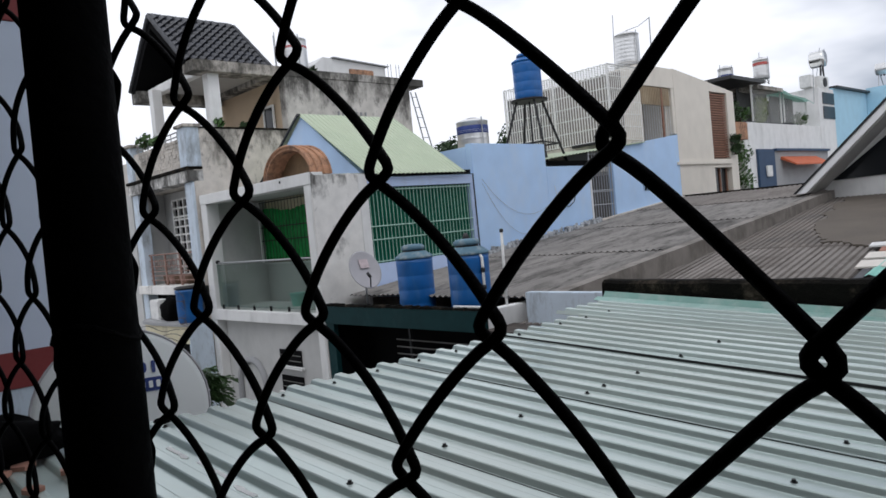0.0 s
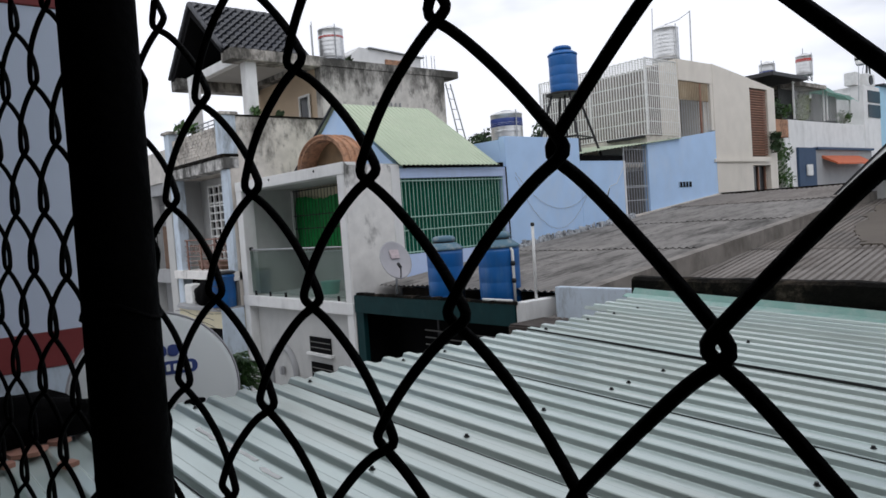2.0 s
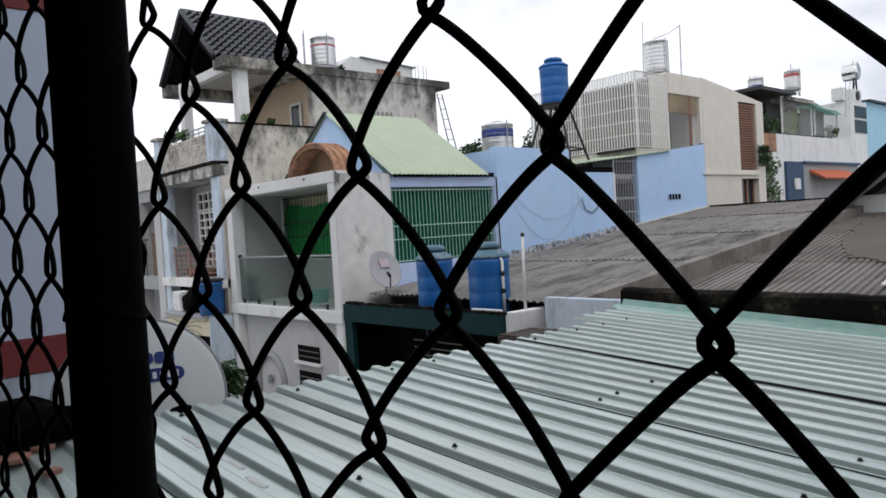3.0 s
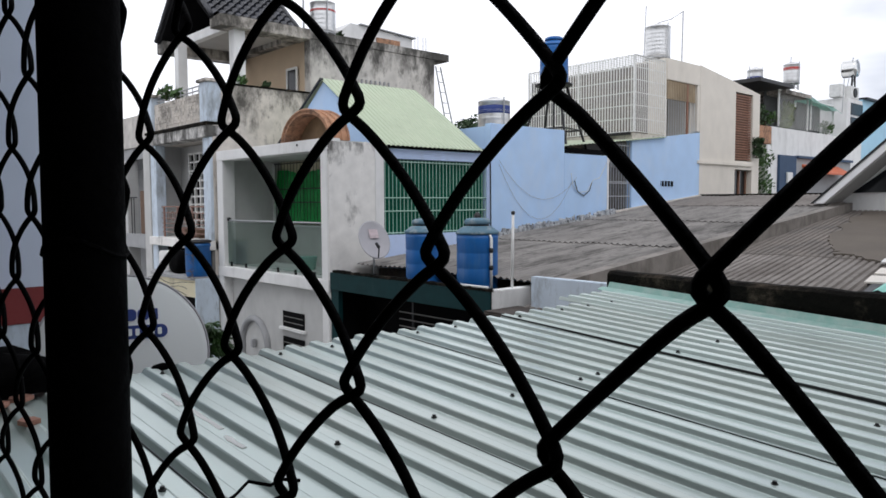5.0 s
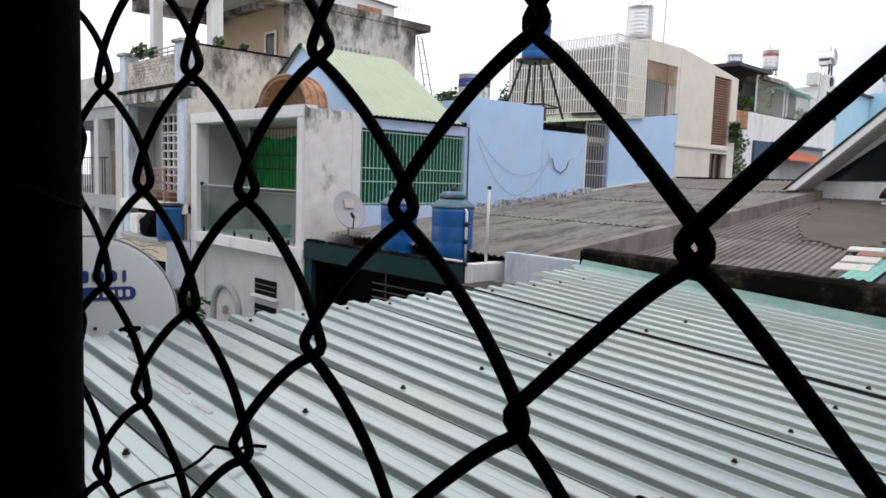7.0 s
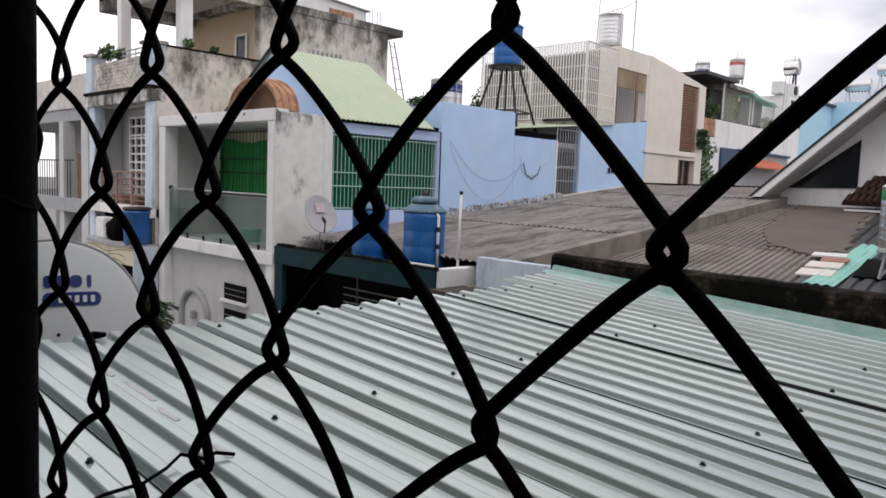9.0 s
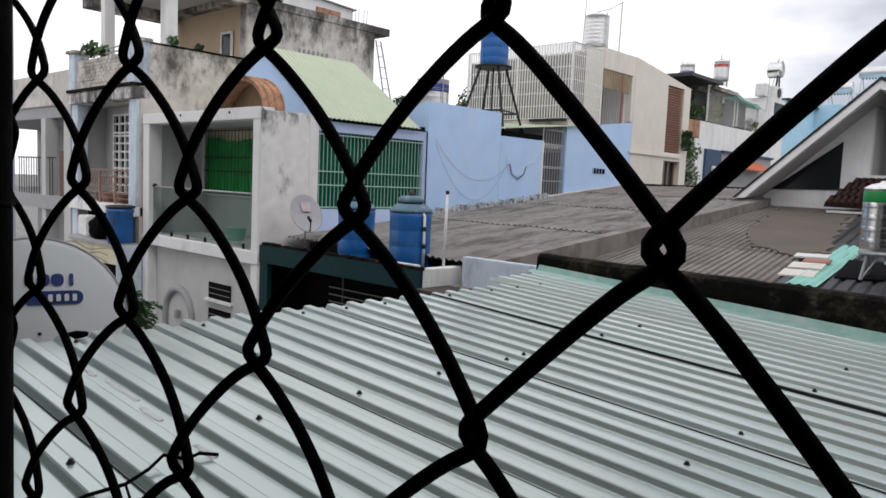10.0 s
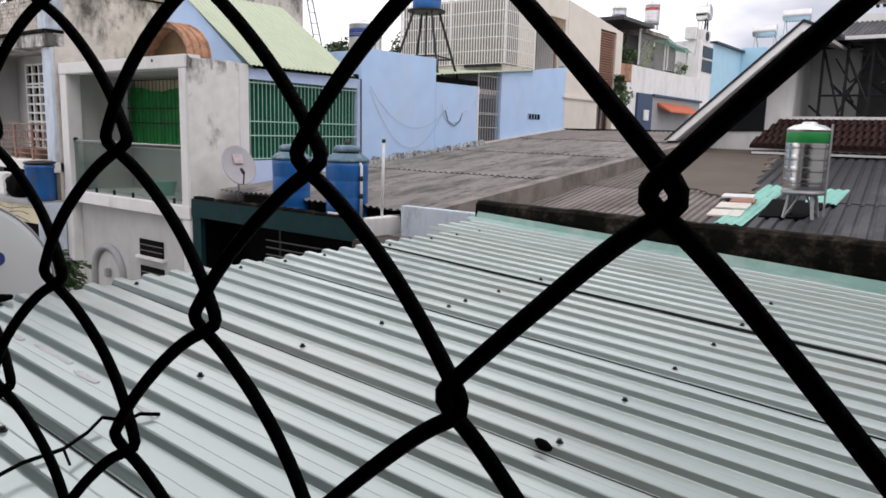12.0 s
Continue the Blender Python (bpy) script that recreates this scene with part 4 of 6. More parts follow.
cable = thing("wall_cable", (-11.98, 15.7, 5.6), "thin white cable looped on the blue wall", "cable")
ptube("cable", cable, M_PVC, [(-11.975, 15.35, 5.95), (-11.975, 15.45, 5.6), (-11.975, 15.7, 5.45), (-11.975, 16.05, 5.48), (-11.975, 16.3, 5.78), (-11.975, 16.6, 5.85), (-11.975, 17.0, 6.35)], 0.008, 5)
cable = thing("wall_cable", (-11.98, 15.4, 5.6), "dark cable loop hanging on the blue wall", "cable")
ptube("cable", cable, M_CABLE, [(-11.97, 15.5, 5.75), (-11.97, 15.62, 5.48), (-11.97, 15.9, 5.36), (-11.97, 16.15, 5.5), (-11.97, 16.25, 5.72)], 0.012, 5)

inox_tank((-13.49, 14.0, 6.75), 0.42, 0.98, 0.22, "stainless water tank with a navy band behind the blue wall", (M_STICKERNAVY, 0.55, 0.76), 3, M_INOXDULL)


def blue_tank(at, r, h, label, cap=M_TANKBLUE):
    x, y, z = at
    t = thing("water_tank", at, label, "water tank", "blue plastic tanks")
    prof = [(r * 0.95, 0), (r * 0.98, 0.03)]
    for k in range(3):
        c = h * (0.16 + 0.2 * k)
        prof += [(r * 0.985, c - 0.012), (r * 0.975, c), (r * 0.985, c + 0.012)]
    prof += [(r, h * 0.74), (r, h * 0.80)]
    plathe("body", t, M_TANKBLUE, at, prof, 32)
    plathe("shoulder", t, cap, (x, y, z + h * 0.80), ((r * 1.04, 0), (r * 1.04, 0.03), (r * 0.98, 0.05), (r * 0.68, h * 0.10), (r * 0.60, h * 0.105)), 32)
    plathe("neck", t, M_BLACK, (x, y, z + h * 0.90), ((r * 0.57, 0), (r * 0.57, h * 0.03)), 24)
    plathe("lid", t, cap, (x, y, z + h * 0.925), ((r * 0.60, 0), (r * 0.65, 0.012), (r * 0.63, h * 0.05), (r * 0.5, h * 0.075), (r * 0.12, h * 0.085)), 28)
    return t


tower_stand = thing("tank_stand", (-13.1, 16.0, 6.44), "black splayed steel stand for a water tank", "tank stand")
TX, TY = -13.1, 16.0
for i in range(4):
    a = math.pi / 4 + i * math.pi / 2 + 0.25
    b = a + math.pi / 2
    p0 = (TX + 1.05 * math.cos(a), TY + 1.05 * math.sin(a), 6.44)
    p1 = (TX + 0.38 * math.cos(a), TY + 0.38 * math.sin(a), 8.42)
    ptube("leg", tower_stand, M_BLACKSTEEL, [p0, p1], 0.035, 6)
    m0 = (TX + 0.79 * math.cos(a), TY + 0.79 * math.sin(a), 7.2)
    m1 = (TX + 0.79 * math.cos(b), TY + 0.79 * math.sin(b), 7.2)
    ptube("tie", tower_stand, M_BLACKSTEEL, [m0, m1], 0.025, 6)
ptube("mast", tower_stand, M_BLACKSTEEL, [(TX, TY, 6.44), (TX, TY, 8.42)], 0.03, 6)
plathe("platform", tower_stand, M_BLACKSTEEL, (TX, TY, 8.41), ((0.50, 0), (0.52, 0.02), (0.52, 0.06), (0.3, 0.06)), 20)
blue_tank((TX, TY, 8.48), 0.40, 1.28, "tall blue plastic water tank on a black stand")

# lean-to roof and steel bar cage
lean_to = thing("lean_to_roof", (-13, 17.5, 6.7), "small pale green corrugated lean-to roof", "roof")
bm = bmesh.new()
corrugated(bm, (-11.9, 15.15, 6.66), (0, 1, 0.10), (-1, 0, 0.05), 4.8, 3.2, 0.16, 0.03, "wave", 0.004)
part("sheet", bm, M_GREENROOF, lean_to)
# black box added for the shade beneath the lean-to, not a trough
pbox("gutter", lean_to, M_DARK, -12.25, -12.02, 15.12, 17.02, 6.49, 6.62, 0.01, "black box standing in for the shade under the sheet edge")

cage = thing("bar_cage", (-14, 18.3, 7.2), "white steel bar cage closing a roof terrace", "cage")
for k in range(41):
    x = -16.0 + 4.0 * k / 40
    ptube("bar", cage, M_WHITEBAR, [(x, 18.28, 7.22), (x, 18.28, 9.42)], 0.018 if k not in (0, 20, 40) else 0.038, 6)
for k in range(17):
    y = 18.28 + 1.66 * k / 16
    ptube("bar", cage, M_WHITEBAR, [(-12.0, y, 7.22 + 0.07 * k / 16), (-12.0, y, 9.42)], 0.013 if k else 0.035, 6)
for z in (7.24, 7.62, 8.0, 8.37, 8.74, 9.1, 9.42):
    ptube("rail", cage, M_WHITEBAR, [(-16.0, 18.30, z), (-12.0, 18.30, z)], 0.013, 6)
    ptube("rail", cage, M_WHITEBAR, [(-12.02, 18.28, z), (-12.02, 19.94, z)], 0.013, 6)
for k in range(20):
    x = -16.0 + 4.0 * k / 19
    ptube("roof_bar", cage, M_WHITEBAR, [(x, 18.28, 9.44), (x, 19.94, 9.44)], 0.014, 6)
pbox("tray", cage, M_BLACK, -13.4, -12.1, 18.18, 18.3, 7.14, 7.22, 0.01, "dark flat tray")

cream_house = thing("cream_house", (-14, 23, 0), "cream plastered house with brown timber louvres", "house")
pbox("wall", cream_house, M_TERRACE, -16.0, -12.6, 20.0, 20.2, 0, 9.5)
pbox("wall", cream_house, M_SHADEGREY, -16.0, -15.8, 18.4, 19.99, 6.45, 9.1)
pbox("terrace_floor", cream_house, M_CONC, -16.0, -12.05, 18.3, 19.99, 7.0, 7.2)
pbox("loggia_back", cream_house, M_SHADEGREY, -13.3, -13.2, 20.2, 21.85, 6.4, 9.2)
pbox("wall", cream_house, M_BEIGE, -12.6, -12.02, 19.96, 20.05, 6.4, 9.55)
pbox("parapet", cream_house, M_BEIGE, -13.2, -12.0, 20.052, 22.065, 8.92, 9.56, 0.01)
pbox("wall", cream_house, M_BEIGE, -13.2, -12.22, 21.8, 22.06, 0, 8.918)
pbox("pier", cream_house, M_BEIGE, -12.22, -12.01, 21.90, 22.06, 7.45, 8.918)
cur = pbox("curtain", cream_house, M_CURTAIN, -12.12, -12.04, 20.1, 21.82, 8.34, 8.93, 0.01, "faded brown roll-down curtain")
for k in range(17):
    pbox("rib", cur, M_CURTAIN, -12.045, -12.025, 20.12 + k * 0.1, 20.15 + k * 0.1, 8.35, 8.92)
for k in range(13):
    ptube("rail_bar", cream_house, M_WHITEBAR, [(-12.05, 20.1 + 0.14 * k, 7.2), (-12.05, 20.1 + 0.14 * k, 8.34)], 0.011, 6)
pbox("post", cream_house, M_LOUVRE, -12.1, -12.02, 21.28, 21.36, 7.1, 8.9)
for poly in ([(22.07, 0), (24.5, 0), (24.5, 9.29), (22.07, 9.58)], [(24.502, 0), (25.8, 0), (25.8, 5.3), (24.502, 5.3)], [(24.502, 6.3), (25.8, 6.3), (25.8, 6.6), (24.502, 6.6)],
             [(24.502, 8.97), (25.8, 8.97), (25.8, 9.12), (24.502, 9.28)], [(25.802, 0), (26.35, 0), (26.35, 9.05), (25.802, 9.11)]):
    bm = bmesh.new()
    prism(bm, poly, "x", -14.5, -12.0)
    part("wall", bm, M_BEIGE, cream_house)
pbox("string_course", cream_house, M_BEIGE, -12.0, -11.94, 21.9, 25.75, 6.42, 6.52, 0.005)
pbox("recess", cream_house, M_DARK, -12.6, -12.5, 24.5, 25.8, 5.3, 8.97)
louv = pbox("louvre", cream_house, M_BROWNWOOD, -12.2, -12.14, 24.55, 25.75, 6.62, 8.95, 0, "brown timber louvre screen")
for k in range(26):
    pbox("slat", louv, M_LOUVRE, -12.14, -12.04, 24.55, 25.75, 6.66 + k * 0.088, 6.71 + k * 0.088)
win = pbox("window", cream_house, M_PANE, -12.25, -12.2, 24.6, 25.7, 5.32, 6.28, 0, "lower window with brown curtain")
for y in (24.6, 25.15, 25.66):
    pbox("frame", win, M_LOUVRE, -12.2, -12.15, y, y + 0.05, 5.32, 6.28)
inox_tank((-13.0, 21.1, 9.56), 0.40, 1.12, 0.22, "dull stainless water tank on the cream house roof", None, 6, M_INOXDULL)
pole = thing("antenna_pole", (-13, 22.6, 9.5), "thin grey antenna pole with a wire", "antenna")
ptube("pole", pole, M_GREYSTEEL, [(-13, 22.6, 9.4), (-13, 22.66, 11.6)], 0.022, 6)
ptube("wire", pole, M_BLACK, [(-13, 22.66, 11.58), (-13, 21.9, 11.2), (-13, 21.1, 10.95)], 0.01, 5)
ptube("rod", pole, M_GREYSTEEL, [(-13, 20.3, 9.5), (-13.05, 20.5, 11.4)], 0.015, 5)

# ---- teal canopy with two tanks ----
teal = thing("teal_annex", (-9.7, 8.3, 0), "dark teal painted annex with a black open front", "annex")
pbox("fascia", teal, M_TEAL, -11.98, -7.60, 7.80, 7.92, 3.50, 3.84, 0.008)
pbox("roof_slab", teal, M_DARKBROWN, -11.98, -7.45, 7.925, 8.93, 3.52, 3.66)
bm = bmesh.new()
for k in range(60):
    x = -11.9 + 4.3 * k / 60
    box(bm, x, x + rng.uniform(0.05, 0.12), 7.79 + rng.uniform(0, 0.02), 7.93, 3.842, 3.862 + rng.uniform(0, 0.03))
tagged(part("coping", bm, M_PARAPET, teal, "crumbling black-stained mortar coping"), kind="stuff")
pbox("jamb", teal, M_TEAL, -11.97, -11.72, 7.82, 7.92, 0, 3.498)
# lining and back wall are coloured black for the annex's unlit inside
pbox("unlit_lining", teal, M_DARK, -11.96, -11.90, 7.925, 8.6, 0, 3.49)
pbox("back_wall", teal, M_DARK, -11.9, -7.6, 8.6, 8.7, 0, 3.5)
pbox("side_wall", teal, M_WHITE, -7.598, -7.40, 7.82, 8.93, 0, 3.88, 0.01, "white side wall")
gr = pbox("grille", teal, M_BLACKSTEEL, -9.95, -9.90, 8.20, 8.24, 2.2, 3.45, 0, "dark horizontal bars in the opening")
for k in range(8):
    ptube("bar", gr, M_SHADEGREY, [(-10.3, 8.2, 2.3 + 0.13 * k), (-8.0, 8.2, 2.3 + 0.13 * k)], 0.014, 6)
blue_tank((-8.50, 8.42, 3.66), 0.345, 1.27, "weathered blue water tank with dusty lid", M_TANKCAP)
blue_tank((-9.90, 8.45, 3.66), 0.33, 1.24, "blue water tank with a pale lid", M_TANKCAP)
pipe = thing("vent_pipe", (-7.5, 8.2, 3.88), "thin white plastic vent pipe", "pipe")
ptube("pipe", pipe, M_PVC, [(-7.52, 8.2, 3.86), (-7.5, 8.2, 5.0)], 0.022, 8)
plathe("cap", pipe, M_BLACK, (-7.5, 8.2, 5.0), ((0.012, 0), (0.03, 0.01), (0.03, 0.05), (0.01, 0.06)), 8)
pipe = thing("tank_pipe", (-7.9, 8.1, 3.7), "white pipe with black joints on the tank", "pipe")
ptube("pipe", pipe, M_PVC, [(-8.12, 8.36, 3.68), (-8.12, 8.36, 4.62), (-8.2, 8.38, 4.70)], 0.024, 8)
for z in (4.1, 4.38):
    plathe("joint", pipe, M_BLACK, (-8.12, 8.36, z), ((0.026, 0), (0.038, 0.02), (0.038, 0.06), (0.026, 0.08)), 10)
ptube("outlet", pipe, M_PVC, [(-8.35, 7.86, 3.89), (-7.7, 7.86, 3.89)], 0.022, 8)
valve = thing("float_valve", (-8.42, 8.42, 4.95), "black valve on the tank lid", "valve")
plathe("body", valve, M_BLACK, (-8.50, 8.42, 4.915), ((0.05, 0), (0.06, 0.03), (0.05, 0.08), (0.02, 0.12)), 10)

small_dish = thing("satellite_dish", (-11.2, 8.3, 3.66), "small grey satellite dish with a pink sticker", "satellite dish")
bm = bmesh.new()
dn = Vector((0.92, -0.06, 0.40))
s_side, s_up, s_n = dish_mesh(bm, (-11.2, 8.28, 4.47), dn, 0.39, 0.06, 0.01, 32, 0.88)
part("reflector", bm, M_DISHGREY, small_dish, smooth=True)
ptube("mast", small_dish, M_GREYSTEEL, [(-11.26, 8.34, 3.66), (-11.26, 8.34, 4.4)], 0.022, 8)
foot = Vector((-11.2, 8.28, 4.47)) - s_up * 0.36 + s_n * 0.05
ptube("arm", small_dish, M_BLACKSTEEL, [foot, foot + s_n * 0.30 + s_side * 0.14 + s_up * 0.10], 0.013, 6)
ptube("receiver", small_dish, M_BLACKSTEEL, [foot + s_n * 0.28 + s_side * 0.13 + s_up * 0.10, foot + s_n * 0.24 + s_side * 0.14 + s_up * 0.20], 0.03, 8)
bm = bmesh.new()
c = Vector((-11.2, 8.28, 4.47)) + s_up * 0.13 - s_side * 0.03 + s_n * 0.032
v = [bm.verts.new(c + s_side * a + s_up * b + s_n * d) for d in (0, 0.006) for a, b in ((-0.10, -0.09), (0.10, -0.09), (0.10, 0.09), (-0.10, 0.09))]
for q in ((0, 1, 2, 3), (7, 6, 5, 4), (0, 4, 5, 1), (1, 5, 6, 2), (2, 6, 7, 3), (3, 7, 4, 0)):
    bm.faces.new([v[i] for i in q])
part("sticker", bm, M_STICKERPINK, small_dish, "faded pink sticker")
rubble = thing("cable_tangle", (-11.5, 8.1, 3.7), "tangle of dark cables on the annex roof", "cables")
for k in range(6):
    ptube("cable", rubble, M_CABLE, [(-11.8 + 0.25 * i + 0.05 * k, 8.0 + 0.06 * k + 0.05 * math.sin(i + k), 3.69 + 0.05 * abs(math.sin(i * 1.3 + k))) for i in range(7)], 0.014, 5)

side_panel = thing("boundary_wall", (-6.7, 7.5, 0), "low pale blue-white plastered wall", "wall")
pbox("wall", side_panel, M_PALEBLUE, -7.14, -5.3, 8.2, 8.34, 0, 4.08, 0.01)
pbox("brown_ledge", side_panel, M_DARKBROWN, -7.39, -6.7, 7.4, 8.19, 3.3, 3.62, 0.03, "dark brown ledge")

# ---- grey concrete house with tiled roof ----
grey_house = thing("grey_house", (-19, 10, 0), "grimy grey concrete house with balcony and roof terrace", "house")
pbox("wall", grey_house, M_CONC, -17.25, -17.0, 7.75, 15.0, 0, 8.14, 0.015)
pbox("wall", grey_house, M_INNER, -20.9, -17.26, 8.55, 8.8, 4.05, 6.83)
# solid block, its black colour stands for the shade below the balcony
pbox("ground_floor_black", grey_house, M_DARK, -20.9, -17.26, 8.0, 8.8, 0, 4.045, 0, "black block painted as the unlit ground floor")
pbox("wall", grey_house, M_INNER, -21.0, -20.902, 7.96, 9.4, 0, 6.83)
pbox("pillar", grey_house, M_PALEBLUE, -17.44, -17.02, 7.68, 7.95, 4.285, 6.83, 0.012)
# lower half of the pillar is darkened in colour for shade
pbox("pillar", grey_house, M_SHADEGREY, -17.44, -17.02, 7.68, 7.95, 0, 4.04, 0.012)
pbox("pillar", grey_house, M_PALEBLUE, -20.95, -20.55, 7.68, 7.95, 0, 6.83, 0.012)
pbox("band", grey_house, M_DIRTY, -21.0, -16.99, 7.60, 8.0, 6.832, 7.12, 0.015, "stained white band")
pbox("ledge", grey_house, M_PARAPET, -21.0, -16.99, 7.55, 8.0, 7.122, 7.20, 0.01, "blackened ledge")
pbox("parapet", grey_house, M_CONC, -20.6, -17.40, 7.70, 7.9, 7.202, 7.95, 0.01, "rough bare brick parapet")
brick_rows = random.Random(2)
bmb = bmesh.new()
for r in range(8):
    for k in range(15):
        x = -20.55 + k * 0.21 + (0.1 if r % 2 else 0)
        if x + 0.2 < -17.42:
            box(bmb, x, x + 0.19, 7.675 + brick_rows.uniform(0, 0.018), 7.70, 7.23 + r * 0.09, 7.305 + r * 0.09)
part("brickwork", bmb, M_CONC, grey_house, "rough grey bricks")
pbox("coping", grey_house, M_PARAPET, -17.27, -16.98, 8.05, 10.54, 8.142, 8.18, 0.006, "blackened coping")
pbox("corner_pier", grey_house, M_PALEBLUE, -17.42, -16.98, 7.62, 7.98, 7.202, 8.16, 0.012)
pbox("pier_cap", grey_house, M_CONC, -17.48, -16.93, 7.56, 8.04, 8.162, 8.24, 0.012)
pbox("corner_pier", grey_house, M_PALEBLUE, -20.98, -20.6, 7.62, 7.98, 7.202, 8.16, 0.012)
pbox("pier_cap", grey_house, M_CONC, -21.05, -20.53, 7.56, 8.04, 8.162, 8.24, 0.012)
for z in (8.05, 8.16):
    ptube("terrace_rail", grey_house, M_GREYSTEEL, [(-20.6, 7.8, z), (-17.4, 7.8, z)], 0.02, 6)
for k in range(9):
    ptube("rail_post", grey_house, M_GREYSTEEL, [(-20.5 + 0.38 * k, 7.8, 7.95), (-20.5 + 0.38 * k, 7.8, 8.16)], 0.014, 6)
pbox("terrace_floor", grey_house, M_CONC, -20.9, -17.26, 8.0, 10.6, 6.84, 7.1)
pbox("balcony_floor", grey_house, M_DIRTY, -21.0, -17.0, 7.60, 9.2, 4.05, 4.28, 0.012)
wdw = pbox("window", grey_house, M_DARK, -20.12, -19.0, 8.50, 8.548, 4.5, 6.62, 0, "white window with patterned steel grille")
for x in (-20.12, -19.76, -19.40, -19.06):
    pbox("frame", wdw, M_WHITEBAR, x, x + 0.06, 8.43, 8.498, 4.5, 6.62)
for z in (4.5, 4.72, 4.94, 5.16, 5.38, 5.6, 5.82, 6.02, 6.1, 6.34, 6.57):
    pbox("frame", wdw, M_WHITEBAR, -20.12, -19.0, 8.44, 8.49, z, z + 0.045)
rail = thing("balcony_railing", (-19, 7.8, 4.28), "rusty pink steel balcony railing", "railing")
for z in (4.42, 4.54, 4.66, 4.80, 4.95, 5.12):
    ptube("rail", rail, M_RUST, [(-20.55, 7.82, z), (-17.45, 7.82, z)], 0.020 if z > 5.0 else 0.011, 6)
for x in (-20.4, -19.45, -18.5, -17.6):
    pbox("baluster", rail, M_RUST, x - 0.03, x + 0.03, 7.80, 7.84, 4.282, 5.12)
for k in range(9):
    x = -20.1 + 0.29 * k
    ptube("scroll", rail, M_RUST, [(x + 0.10 * math.cos(a), 7.82, 4.86 + 0.13 * math.sin(a)) for a in (math.pi * q / 6 for q in range(13))], 0.009, 5)
shelf = thing("clothes_rack", (-19.5, 8.0, 4.28), "low rack of rusty pots behind the railing", "rack")
for k in range(5):
    plathe("pot", shelf, M_RUST if k % 2 else M_BROWNWOOD, (-20.1 + 0.36 * k, 8.15, 4.28), ((0.10, 0), (0.14, 0.02), (0.17, 0.24), (0.15, 0.26)), 12)
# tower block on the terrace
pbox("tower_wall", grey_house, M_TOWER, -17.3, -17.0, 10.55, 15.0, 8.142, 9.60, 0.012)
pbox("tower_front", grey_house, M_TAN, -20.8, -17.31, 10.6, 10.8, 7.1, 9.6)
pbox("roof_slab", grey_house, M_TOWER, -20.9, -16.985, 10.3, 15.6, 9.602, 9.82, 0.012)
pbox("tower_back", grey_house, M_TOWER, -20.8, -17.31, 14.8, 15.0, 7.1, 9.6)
w2 = pbox("window", grey_house, M_PANE, -18.2, -17.7, 10.55, 10.59, 8.15, 8.9, 0, "small window with white frame")
for x in (-18.24, -17.72):
    pbox("frame", w2, M_WHITEBAR, x, x + 0.06, 10.52, 10.56, 8.1, 8.95)
pbox("frame", w2, M_WHITEBAR, -18.18, -17.72, 10.52, 10.56, 8.9, 8.96)
pbox("door", grey_house, M_WHITEBAR, -20.1, -19.3, 10.55, 10.59, 7.1, 8.5, 0.01, "white door")
for k in range(7):
    pbox("wall_hook", grey_house, M_MIDGREY, -17.0, -16.93, 12.2 + k * 0.16, 12.23 + k * 0.16, 8.55, 8.70)
# terrace columns, beams and tiled roof
for (x, y, r) in ((-17.3, 8.6, 0.15), (-19.75, 8.15, 0.13), (-20.6, 10.3, 0.13)):
    pbox("column", grey_house, M_WHITE, x - r, x + r, y - r, y + r, 7.1, 9.62, 0.01)
pbox("eave_beam", grey_house, M_CONC, -17.55, -16.95, 8.0, 10.55, 9.56, 9.84, 0.012, "blackened eave beam")
pbox("eave_beam", grey_house, M_TOWER, -21.05, -20.6, 8.0, 10.55, 9.45, 9.78, 0.012)
pbox("tie_beam", grey_house, M_WHITE, -20.6, -17.56, 8.3, 8.5, 9.56, 9.80, 0.012)
pbox("terrace_ceiling", grey_house, M_SOFFIT, -20.6, -17.56, 8.52, 10.3, 9.74, 9.82)
RIDGE_X, RIDGE_Z = -19.21, 11.45
# shade beneath the tiles is put into the deck's black colour
bm = bmesh.new()
prism(bm, [(-20.95, 9.72), (RIDGE_X, RIDGE_Z - 0.05), (-17.35, 9.80), (-17.5, 9.80), (RIDGE_X, RIDGE_Z - 0.30), (-20.75, 9.72)], "y", 7.98, 10.3)
part("roof_deck", bm, M_DARK, grey_house, "underside of the tiled roof, coloured black for its shade")
tile_me = None
row_len = math.hypot(1.86, 1.65)
